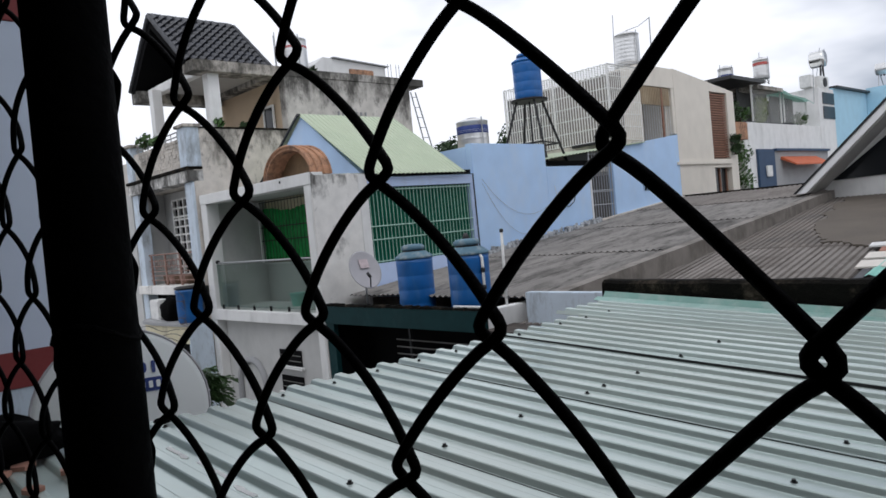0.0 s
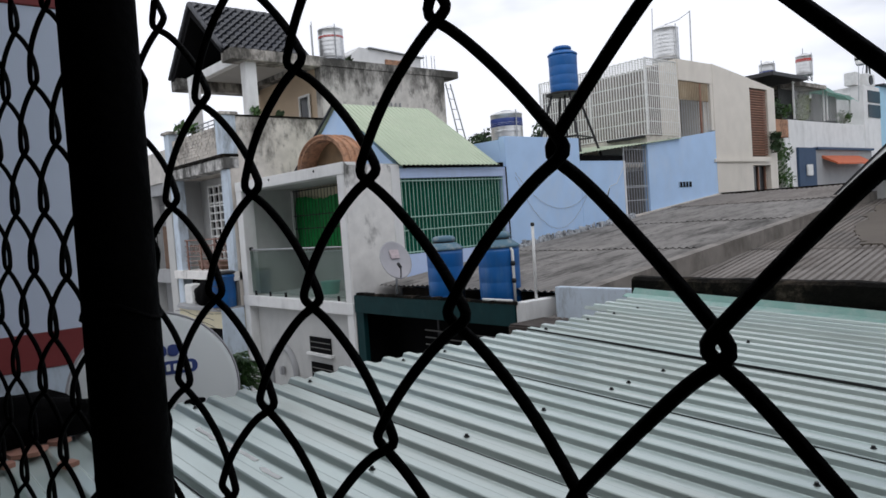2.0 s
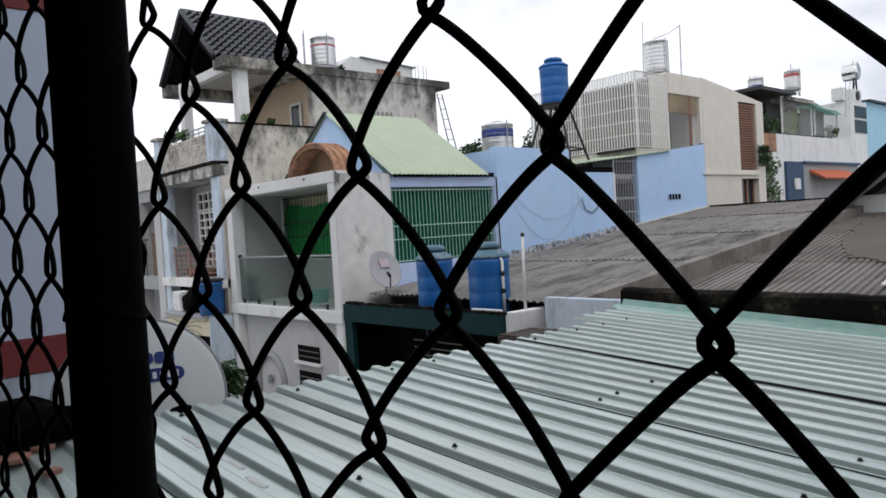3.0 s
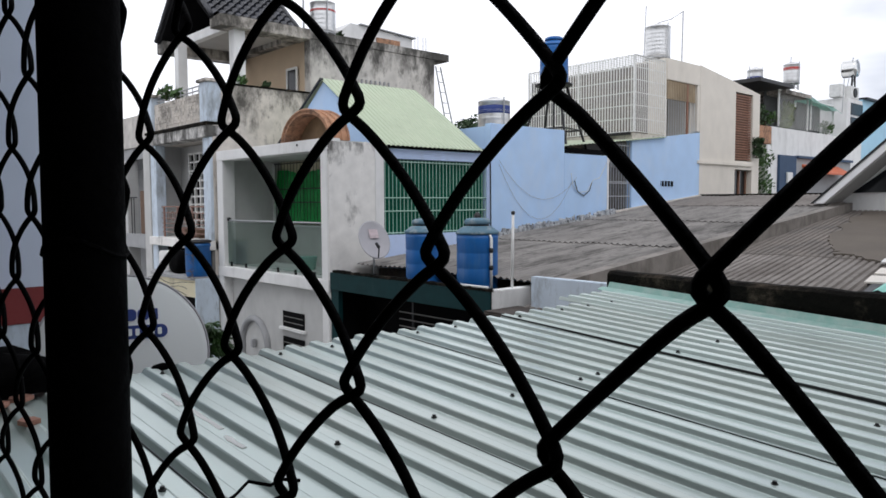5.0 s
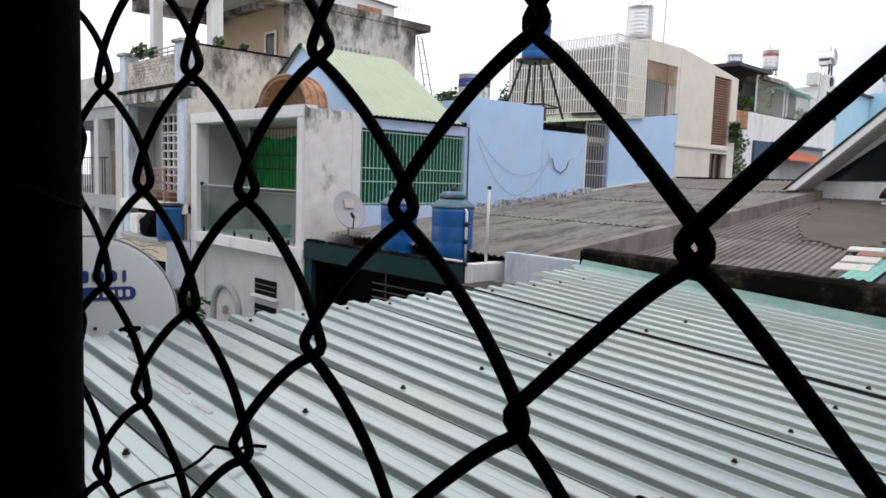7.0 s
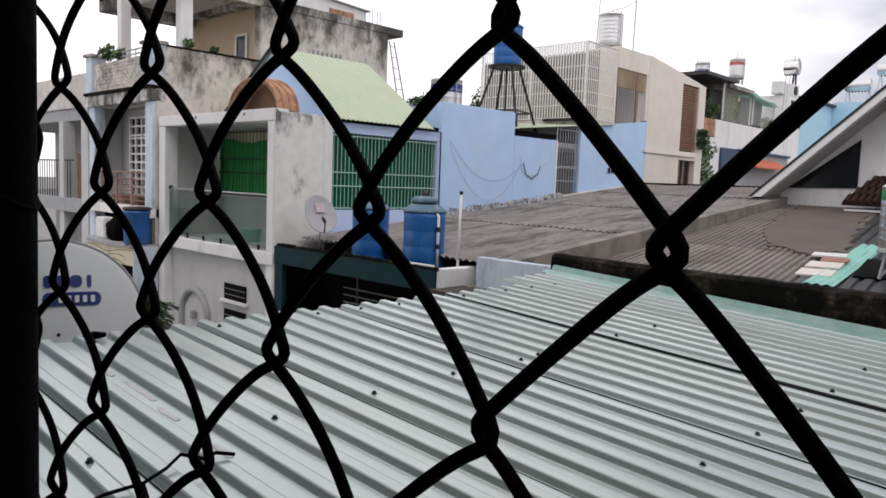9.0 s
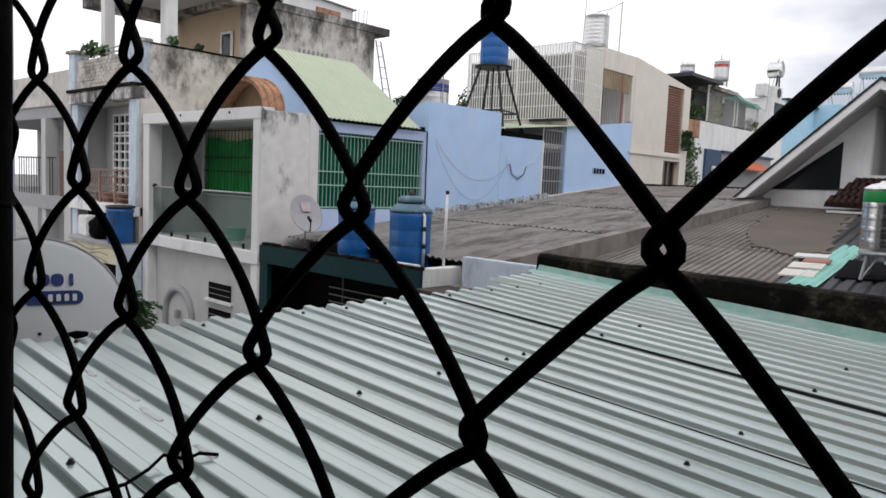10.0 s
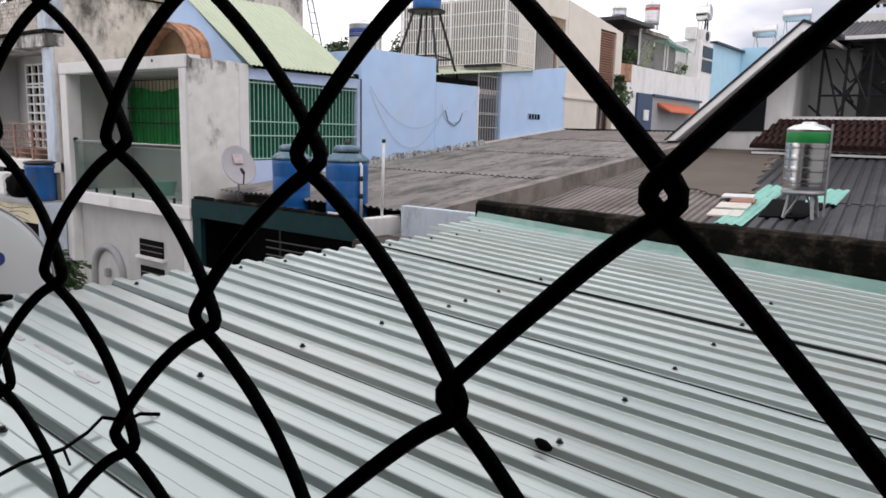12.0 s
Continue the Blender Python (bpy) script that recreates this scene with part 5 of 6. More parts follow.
for side, ex, ez in ((1, -17.33, 9.84), (-1, -21.0, 9.76)):
    along = Vector((ex - RIDGE_X, 0, ez - RIDGE_Z))
    rows_n, cols_n = 10, 11
    step = along / rows_n
    ang = math.atan2(-step.z, abs(step.x))
    for r in range(rows_n):
        for c in range(cols_n):
            if tile_me is None:
                bm = bmesh.new()
                top, low = [], []
                for s in range(7):
                    yy = -0.115 + 0.23 * s / 6
                    zz = 0.09 * math.sin(math.pi * s / 6) ** 2
                    for lst, dz in ((top, 0.018), (low, 0.0)):
                        lst.append((bm.verts.new((-0.02, yy, zz + dz)), bm.verts.new((row_len / rows_n + 0.03, yy, zz * 1.1 + dz + 0.042))))
                for s in range(6):
                    bm.faces.new((top[s][0], top[s][1], top[s + 1][1], top[s + 1][0]))
                    bm.faces.new((low[s][0], low[s + 1][0], low[s + 1][1], low[s][1]))
                    bm.faces.new((top[s][1], low[s][1], low[s + 1][1], top[s + 1][1]))
                bmesh.ops.recalc_face_normals(bm, faces=bm.faces)
                tile_me = bpy.data.meshes.new("roof_tile")
                bm.to_mesh(tile_me)
                bm.free()
                tile_me.materials.append(M_TILE)
            ob = new("roof_tile", tile_me)
            ob.parent = grey_house
            at = Vector((RIDGE_X, 8.06 + c * 0.215, RIDGE_Z)) + step * r + Vector((0, 0, 0.01))
            ob.location = at - grey_house.location
            ob.rotation_euler = (0, ang, 0) if side > 0 else (0, ang, math.pi)
ptube("ridge_cap", grey_house, M_TILE, [(RIDGE_X, 7.95 + 0.2 * k, RIDGE_Z + 0.03 + 0.012 * (k % 2)) for k in range(13)], 0.075, 8)
for side, ex, ez in ((1, -17.33, 9.84), (-1, -21.0, 9.76)):
    pts = [(RIDGE_X + (ex - RIDGE_X) * k / 8, 7.96, RIDGE_Z + (ez - RIDGE_Z) * k / 8 + 0.035 + 0.012 * (k % 2)) for k in range(9)]
    ptube("verge_tile", grey_house, M_VERGE, pts, 0.06, 8)
    pts = [(p[0], 10.42, p[2]) for p in pts]
    ptube("verge_tile", grey_house, M_VERGE, pts, 0.06, 8)
inox_tank((-17.75, 11.45, 9.82), 0.36, 0.98, 0.12, "stainless water tank on the grey tower roof", (M_STICKERRED, 0.62, 0.68), 5, M_INOXDULL)
shed = thing("roof_shed", (-17.8, 13, 9.82), "low pale shed with a brick patch on the tower roof", "shed")
bm = bmesh.new()
prism(bm, [(12.0, 9.82), (14.6, 9.82), (14.6, 10.27), (12.7, 10.38), (12.3, 10.40), (12.0, 10.16)], "x", -19.0, -17.6)
part("wall", bm, M_WHITE, shed)
bm = bmesh.new()
prism(bm, [(12.6, 10.395), (14.7, 10.275), (14.7, 10.30), (12.6, 10.42)], "x", -19.1, -17.5)
part("roof", bm, M_GREYSTEEL, shed)
pbox("brick_patch", shed, M_TERRA, -17.6, -17.56, 13.2, 14.1, 9.90, 10.12, 0.01)
ladder = thing("ladder", (-16.9, 15.1, 8), "grey steel ladder leaning on the tower", "ladder")
for dy in (0.0, 0.32):
    ptube("stile", ladder, M_GREYSTEEL, [(-16.95, 15.0 + dy * 0.6, 9.4), (-16.95, 15.6 + dy, 6.9)], 0.022, 6)
for k in range(8):
    f = (k + 0.5) / 8
    ptube("rung", ladder, M_GREYSTEEL, [(-16.95, 15.0 + 0.6 * f, 9.4 - 2.5 * f), (-16.95, 15.0 + 0.19 + (0.6 + 0.13) * f, 9.4 - 2.5 * f)], 0.014, 6)
for y in (14.3, 14.42, 14.62, 14.74):
    rod = thing("steel_rod", (-17.1, y, 9.8), "bent steel reinforcing rod on the slab edge", "rod", "reinforcing rods")
    ptube("rod", rod, M_GREYSTEEL, [(-17.1, y, 9.8), (-17.1, y, 10.25)], 0.012, 5)
for x, y in ((-17.9, 10.9), (-17.6, 10.75)):
    rod = thing("antenna_rod", (x, y, 9.8), "thin antenna rod on the tower roof", "antenna", "antenna rods")
    ptube("rod", rod, M_GREYSTEEL, [(x, y, 9.8), (x, y, 10.95)], 0.014, 5)

# neighbour further left
far_left = thing("neighbour_house", (-23, 9, 0), "plain grey-white house with a steel gate", "house")
pbox("wall", far_left, M_MIDGREY, -32.0, -21.1, 10.4, 10.6, 0, 6.9, 0.012)
pbox("slab", far_left, M_MIDGREY, -32.0, -21.1, 7.9, 10.39, 6.55, 6.9, 0.012)
pbox("parapet", far_left, M_TOWER, -32.0, -21.08, 7.85, 8.1, 6.902, 7.85, 0.012)
pbox("pillar", far_left, M_INNER, -21.6, -21.08, 7.7, 8.1, 0, 6.9, 0.012)
pbox("pillar", far_left, M_INNER, -23.5, -23.15, 7.75, 8.1, 0, 6.54, 0.012)
pbox("side_wall", far_left, M_MIDGREY, -21.3, -21.1, 8.102, 10.39, 0, 6.54)
pbox("balcony", far_left, M_MIDGREY, -32.0, -21.6, 7.7, 10.39, 3.9, 4.3)
ptube("hand_rail", far_left, M_BLACKSTEEL, [(-25.7, 7.8, 5.4), (-22.5, 7.8, 5.4)], 0.02, 6)
pbox("gate", far_left, M_BROWNWOOD, -22.5, -21.8, 7.9, 7.98, 4.3, 5.6, 0.01, "brown steel gate")
for k in range(14):
    ptube("bar", far_left, M_BLACKSTEEL, [(-25.6 + 0.22 * k, 7.8, 4.3), (-25.6 + 0.22 * k, 7.8, 5.4)], 0.014, 6)

# cream ledge with blue tub
ledge = thing("cream_balcony", (-18.2, 7.2, 0), "rounded cream balcony ledge with cables", "balcony")
bm = bmesh.new()
prism(bm, [(-20.0, 7.9), (-19.9, 7.35), (-19.5, 7.12), (-18.6, 7.05), (-16.97, 7.2), (-16.97, 7.9)], "z", 2.92, 3.34)
part("front", bm, M_CREAM, ledge)
bm = bmesh.new()
prism(bm, [(-20.05, 7.9), (-19.95, 7.31), (-19.52, 7.07), (-18.6, 7.0), (-16.97, 7.15), (-16.97, 7.9)], "z", 3.342, 3.42)
part("coping", bm, M_MIDGREY, ledge, "grey coping")
pbox("pier", ledge, M_PALEBLUE, -17.0, -16.94, 7.2, 7.79, 0, 3.38, 0.01)
pbox("dark_room", ledge, M_DARK, -20.0, -17.0, 7.45, 7.6, 0, 2.9)
tub = thing("plastic_drum", (-17.25, 7.42, 3.42), "blue plastic drum standing on the cream ledge", "drum")
plathe("body", tub, M_TANKBLUE, (-17.25, 7.42, 3.42), ((0.28, 0), (0.30, 0.03), (0.31, 0.3), (0.31, 0.72), (0.33, 0.74), (0.33, 0.80), (0.27, 0.82)), 24)
plathe("lid", tub, M_BLACK, (-17.25, 7.42, 4.24), ((0.30, 0), (0.34, 0.01), (0.34, 0.05), (0.26, 0.07)), 24, "black lid rim")
# black lump added to fill the dark void left of the drum
sack = thing("void_lump", (-18.35, 7.4, 3.42), "black lump added as the dark void beside the drum", "sack")
bm = bmesh.new()
bmesh.ops.create_icosphere(bm, subdivisions=3, radius=1.0)
for v in bm.verts:
    d = v.co.normalized()
    k = 1 + 0.25 * noise.noise(d * 2.0) + 0.10 * noise.noise(d * 6)
    v.co = Vector((d.x * 0.55 * k - 18.35, d.y * 0.22 * k + 7.42, max(d.z * 0.36 * k, -0.25) + 3.672))
part("sheet", bm, M_WIRE, sack, smooth=True)
cupboard = thing("white_cabinet", (-19.1, 7.5, 3.42), "small white cabinet on the cream ledge", "cabinet")
pbox("body", cupboard, M_PVC, -19.5, -18.9, 7.3, 7.6, 3.422, 3.95, 0.02)
pbox("door", cupboard, M_PVC, -19.46, -18.94, 7.28, 7.298, 3.46, 3.91, 0.004)
for k in range(3):
    cb = thing("slack_cable", (-18.8, 7.05, 3.3), "thin slack black cable across the cream ledge", "cable", "slack cables")
    ptube("cable", cb, M_CABLE, [(-19.6 + 0.28 * i, 7.04, 3.25 - 0.12 * k + 0.05 * math.sin(i * 0.9 + k)) for i in range(10)], 0.008, 5)
vine = thing("dry_creeper", (-16.9, 7.15, 3.6), "dry creeper twigs on a pale pillar", "plant")
for k in range(16):
    a = rng.uniform(0, 6.28)
    ptube("twig", vine, M_BARK, [(-16.95, 7.17, 3.3 + 0.05 * k), (-16.95 + 0.2 * math.cos(a), 7.12 - 0.1 * rng.random(), 3.35 + 0.05 * k + 0.15 * math.sin(a))], 0.006, 5)


def palm(at, height, spread, n, mat, label):
    x, y, z = at
    t = thing("areca_palm", at, label, "plant")
    r = random.Random(int(x * 10))
    for k in range(4):
        ptube("stem", t, M_LEAF, [(x + r.uniform(-0.15, 0.15), y + r.uniform(-0.15, 0.15), z), (x + r.uniform(-0.2, 0.2), y + r.uniform(-0.2, 0.2), z + height * 0.75)], 0.03, 6)
    for k in range(n):
        a = r.uniform(0, 2 * math.pi)
        L = spread * r.uniform(0.6, 1.1)
        base = Vector((x, y, z + height * r.uniform(0.62, 0.8)))
        bm = bmesh.new()
        prev = None
        rise = r.uniform(0.25, 0.9)
        for i in range(9):
            f = i / 8
            p = base + Vector((math.cos(a) * L * f, math.sin(a) * L * f, L * (rise * f - 0.9 * f * f)))
            if i and i < 8:
                for sgn in (-1, 1):
                    sd = Vector((-math.sin(a), math.cos(a), 0)) * sgn
                    tip = p + sd * 0.28 * spread * (1.1 - f) + Vector((math.cos(a), math.sin(a), 0)) * 0.15 - Vector((0, 0, 0.12 * r.random()))
                    w = Vector((math.cos(a), math.sin(a), 0)) * 0.042
                    q = [bm.verts.new(p - w), bm.verts.new(p + w), bm.verts.new((p + tip) / 2 + w * 1.4 + Vector((0, 0, 0.02))), bm.verts.new(tip)]
                    bm.faces.new(q)
            if prev is not None:
                tube(bm, [prev, p], 0.008, 4, cap=False)
            prev = p
        part("frond", bm, mat, t)
    return t


palm((-14.30, 6.30, 0.0), 3.35, 0.62, 60, M_PALM, "bright green areca palm in front of the white house")
palm((-14.85, 6.1, 0.0), 3.15, 0.55, 34, M_LEAF, "small green palm beside the lane")

# ---- left wall, black bundle, big dish ----
left_wall = thing("lavender_wall", (-4.6, 0, 0), "lavender-grey plastered wall with dark red bands", "wall")
pbox("wall", left_wall, M_LAV, -4.8, -4.5, -2.5, 1.36, 4.735, 6.54)
pbox("red_band", left_wall, M_RED, -4.8, -4.49, -2.5, 1.365, 4.535, 4.733, 0.004)
pbox("red_band", left_wall, M_RED, -4.8, -4.49, -2.5, 1.365, 6.542, 6.9, 0.004)
pbox("base", left_wall, M_PALEBLUE, -4.8, -4.5, -2.5, 1.36, 0, 4.533)

bundle = thing("plastic_bundle", (-2.75, 0.4, 4.56), "crumpled black plastic sheet bundle on the roof edge", "plastic sheet")
bm = bmesh.new()
bmesh.ops.create_icosphere(bm, subdivisions=4, radius=1.0)
for v in bm.verts:
    d = v.co.normalized()
    k = 1 + 0.22 * noise.noise(d * 2.2) + 0.10 * noise.noise(d * 6) + 0.04 * noise.noise(d * 15)
    v.co = Vector((d.x * 0.13 * k, d.y * 0.40 * k, max(d.z * 0.13 * k, -0.04)))
    v.co += Vector((-2.78, 0.30, 4.60))
part("sheet", bm, M_WIRE, bundle, smooth=True)
for k, (x, y, a, s) in enumerate(((-2.63, 0.43, 0.4, 0.07), (-2.67, 0.53, 1.3, 0.04), (-2.42, 0.50, 2.2, 0.035), (-2.55, 0.36, 0.9, 0.03), (-2.50, 0.62, 0.2, 0.025))):
    shard = thing("brick_shard", (x, y, roof_z(x)), "broken red clay brick shard on the mint roof", "shard", "brick shards")
    bm = bmesh.new()
    pts = [(s * (0.7 + 0.5 * rng.random()) * math.cos(a + i * 1.26), s * (0.7 + 0.5 * rng.random()) * math.sin(a + i * 1.26)) for i in range(5)]
    prism(bm, pts, "z", 0, 0.014)
    for v in bm.verts:
        v.co += Vector((x, y, roof_z(x) + 0.004))
    part("shard", bm, M_SHARD, shard)

big_dish = thing("satellite_dish", (-3.4, 1.1, 4.5), "large white satellite dish with blue printed marks", "satellite dish")
bm = bmesh.new()
DC = Vector((-3.40, 1.10, 4.50))
d_side, d_up, d_n = dish_mesh(bm, DC, (0.93, -0.30, 0.20), 0.375, -0.05, 0.012, 56, 1.0)
part("reflector", bm, M_DISH, big_dish, smooth=True)
bm = bmesh.new()
ring = [DC + d_side * math.cos(a) * 0.376 + d_up * math.sin(a) * 0.376 - d_n * 0.052 for a in (2 * math.pi * s / 56 for s in range(57))]
tube(bm, ring, 0.006, 6, cap=False)
part("rim", bm, M_DISHGREY, big_dish, smooth=True)


def decal(cu, cv, w, h, mat, rise=0.006, corner=0.45):
    bm = bmesh.new()
    pts = []
    r = min(w, h) * corner
    for qx, qy, a0 in ((1, 1, 0), (-1, 1, 90), (-1, -1, 180), (1, -1, 270)):
        for s in range(5):
            a = radians(a0 + 22.5 * s)
            pts.append((cu + qx * (w / 2 - r) + r * math.cos(a), cv + qy * (h / 2 - r) + r * math.sin(a)))
    def on(u, v, d):
        rr = math.hypot(u, v) / 0.375
        return DC + d_side * u + d_up * v + d_n * (-0.05 * rr * rr + d)
    a = [bm.verts.new(on(u, v, rise)) for u, v in pts]
    b = [bm.verts.new(on(u, v, -0.002)) for u, v in pts]
    bm.faces.new(a)
    for i in range(len(a)):
        j = (i + 1) % len(a)
        bm.faces.new((a[i], a[j], b[j], b[i]))
    part("printed_mark", bm, mat, big_dish, "dark blue printed mark" if mat is M_STICKERNAVY else "white printed mark")


SGN = 1 if d_side.y > 0 else -1
decal(SGN * 0.075, 0.105, 0.235, 0.062, M_STICKERNAVY)
for k in range(5):
    decal(SGN * (0.03 + 0.032 * k), 0.105, 0.018, 0.032, M_DISH, 0.009, 0.3)
for k, w in enumerate((0.035, 0.05, 0.05, 0.016)):
    decal(SGN * (-0.02 + 0.055 * k), 0.185, w, 0.055, M_STICKERNAVY, 0.006, 0.4)
for cu, cv in ((0.02, -0.05), (0.13, -0.09), (-0.1, -0.06)):
    decal(SGN * cu, cv, 0.014, 0.014, M_SCREW)
ptube("mast", big_dish, M_GREYSTEEL, [(-3.5, 1.14, 0.0), (-3.5, 1.14, 4.45)], 0.03, 8)
ptube("arm", big_dish, M_BLACKSTEEL, [DC - d_up * 0.33, DC - d_up * 0.26 + d_n * 0.55 + d_side * 0.02], 0.012, 6)

twig = thing("black_cable", (-1.55, 0.75, 4.49), "thin black cable end lying on the mint roof", "cable")
ptube("cable", twig, M_WIRE, [(-1.50, 0.50, roof_z(-1.5) + 0.012), (-1.535, 0.60, roof_z(-1.5) + 0.016), (-1.53, 0.68, roof_z(-1.5) + 0.02), (-1.57, 0.75, roof_z(-1.57) + 0.018), (-1.60, 0.80, roof_z(-1.57) + 0.03), (-1.565, 0.84, roof_z(-1.57) + 0.02), (-1.58, 0.88, roof_z(-1.57) + 0.02), (-1.56, 0.92, roof_z(-1.57) + 0.012)], 0.0045, 6)
ptube("branch", twig, M_WIRE, [(-1.53, 0.68, roof_z(-1.5) + 0.02), (-1.46, 0.66, roof_z(-1.5) + 0.014)], 0.003, 5)
for k, (x, y, long) in enumerate(((-2.52, 0.945, 0.16), (-2.30, 0.955, 0.22), (-2.02, 0.938, 0.12), (-1.70, 0.934, 0.10))):
    tape = thing("tape_strip", (x, y, roof_z(x)), "torn strip of white tape stuck to the mint roof", "tape", "tape strips")
    bm = bmesh.new()
    rows = []
    for i in range(9):
        xx = x + long * i / 8
        wide = 0.007 * (1 + 0.9 * noise.noise((xx * 30, k, 1.0)))
        yy = y + 0.006 * noise.noise((xx * 12, k, 4.0))
        z = roof_z(xx) - 0.0105 + 0.0022 * noise.noise((xx * 1.6, yy * 5.0, 3.0)) + 0.004 * noise.noise((xx * 0.7, yy * 0.8, 5.0)) - 0.008 * (yy / 4) + 0.0015
        rows.append([bm.verts.new(p) for p in ((xx, yy - wide, z), (xx, yy + wide, z + 0.002), (xx, yy + wide, z - 0.004), (xx, yy - wide, z - 0.004))])
    for p, q in zip(rows, rows[1:]):
        for i in range(4):
            bm.faces.new((p[i], p[(i + 1) % 4], q[(i + 1) % 4], q[i]))
    bm.faces.new(rows[0])
    bm.faces.new(rows[-1][::-1])
    part("strip", bm, M_PVC, tape)
scrap = thing("plastic_scrap", (-2.80, 1.05, 4.56), "black plastic scrap curled over the roof edge", "scrap")
bm = bmesh.new()
bmesh.ops.create_icosphere(bm, subdivisions=2, radius=1.0)
for v in bm.verts:
    k = 1 + 0.3 * noise.noise(v.co * 2.0)
    v.co = Vector((v.co.x * 0.022 * k - 2.80, v.co.y * 0.045 * k + 1.05, v.co.z * 0.016 * k + roof_z(-2.80) + 0.006))
part("sheet", bm, M_WIRE, scrap)
leaf = thing("dead_leaf", (-0.82, 1.46, 4.45), "curled black dead leaf on the roof seam", "leaf")
bm = bmesh.new()
bmesh.ops.create_icosphere(bm, subdivisions=2, radius=1.0)
for v in bm.verts:
    k = 1 + 0.25 * noise.noise(v.co * 2.5)
    v.co = Vector((v.co.x * 0.030 * k - 0.82, v.co.y * 0.016 * k + 1.462 - v.co.x * 0.012, v.co.z * 0.012 * k + roof_z(-0.82) + 0.012))
part("blade", bm, M_WIRE, leaf)

# ---- white gabled house ----
gable_house = thing("gabled_house", (-4.5, 22, 0), "white house with a steep gable and dark triangular window", "house")
GY = 20.05
bm = bmesh.new()
prism(bm, [(-6.95, 0.0), (-4.45, 0.0), (-4.45, 7.55), (-6.95, 5.25)], "y", GY, GY + 0.2)
part("wall", bm, M_WHITE, gable_house)
bm = bmesh.new()
prism(bm, [(-6.72, 5.38), (-5.08, 5.42), (-5.08, 6.62)], "y", GY - 0.03, GY - 0.004)
part("window", bm, M_PANE, gable_house, "dark triangular window")
pbox("side_wall", gable_house, M_INNER, -4.65, -4.452, GY + 0.202, GY + 1.8, 0, 7.5)
# roof: soffit, white barge board, tile edge
BY = 19.05


def slope_part(name, pts, y0, y1, mat, label):
    bm = bmesh.new()
    prism(bm, pts, "y", y0, y1)
    part(name, bm, mat, gable_house, label)


pbox("recess_wall", gable_house, M_INNER, -4.448, -3.3, GY + 1.7, GY + 1.8, 0, 7.6)
slope_part("soffit", [(-7.10, 5.14), (-4.18, 7.80), (-4.18, 7.70), (-7.0, 5.12)], BY + 0.08, GY + 5, M_SOFFIT, "grey sloping soffit")
slope_part("barge_board", [(-7.27, 5.12), (-4.18, 7.945), (-4.18, 7.74), (-7.04, 5.12)], BY, BY + 0.078, M_BARGE, "white barge board")
slope_part("roof_edge", [(-7.34, 5.12), (-4.18, 8.02), (-4.18, 7.948), (-7.265, 5.124)], BY - 0.03, GY + 5, M_BLACK, "dark roof edge")
slope_part("roof_edge", [(-4.178, 8.02), (-3.50, 7.74), (-3.50, 7.665), (-4.178, 7.948)], BY - 0.03, GY + 5, M_BLACK, "dark roof edge")
slope_part("barge_board", [(-4.178, 7.945), (-3.55, 7.68), (-3.55, 7.50), (-4.178, 7.74)], BY, BY + 0.078, M_BARGE, "white barge board")
slope_part("soffit", [(-4.178, 7.80), (-3.55, 7.55), (-3.55, 7.47), (-4.178, 7.70)], BY + 0.08, GY + 5, M_SOFFIT, "grey sloping soffit")
# brown tiled porch roof
porch = thing("porch_roof", (-2.5, 19.5, 5.3), "dark brown tiled porch roof with white edges", "roof")
bm = bmesh.new()
v = [bm.verts.new(p) for p in ((-5.1, 18.9, 5.06), (3.0, 18.9, 4.98), (3.0, 20.0, 5.72), (-4.6, 20.0, 5.72), (-5.1, 18.9, 5.0), (3.0, 18.9, 4.92), (3.0, 20.0, 5.60), (-4.6, 20.0, 5.60))]
for q in ((0, 1, 2, 3), (7, 6, 5, 4), (0, 4, 5, 1), (1, 5, 6, 2), (2, 6, 7, 3), (3, 7, 4, 0)):
    bm.faces.new([v[i] for i in q])
part("deck", bm, M_REDTILE, porch)
for r in range(4):
    for k in range(54):
        f = r / 4
        x = -5.02 + 0.5 * f * 0.9 + 0.15 * k
        if x > 2.9:
            continue
        bm = bmesh.new()
        y, z = 18.9 + 1.1 * f, 5.05 + 0.66 * f
        tube(bm, [(x, y - 0.03, z + 0.03), (x + 0.02, y + 0.28, z + 0.19)], 0.06, 6)
        part("roof_tile", bm, M_REDTILE, porch)
pbox("edge_trim", porch, M_WHITE, -4.7, 3.0, 19.9, 20.02, 5.73, 5.80)
pbox("eave_trim", porch, M_WHITE, -5.05, 3.0, 18.95, 19.9, 4.865, 4.915)
pbox("wall", porch, M_SHADEGREY, -5.0, 3.0, 19.9, 20.04, 0, 4.86)
# black steel truss and canopy with solar heater
truss = thing("steel_truss", (-2.5, 20.7, 5.8), "black criss-cross steel truss below a canopy", "truss")
TXS = (-4.0, -3.45, -2.9, -2.35, -1.8, -1.25, -0.7)
for i, x in enumerate(TXS):
    ptube("chord", truss, M_BLACKSTEEL, [(x, 20.75, 5.0), (x, 20.75, 7.64)], 0.04, 6)
    ptube("diagonal", truss, M_BLACKSTEEL, [(x, 20.75, 7.5 - 0.2 * (i % 2)), (x + 0.55, 20.75, 5.6 + 0.5 * (i % 3))], 0.032, 6)
    if i % 2:
        ptube("diagonal", truss, M_BLACKSTEEL, [(x + 0.5, 20.78, 7.4), (x - 0.35, 20.78, 5.3)], 0.03, 6)
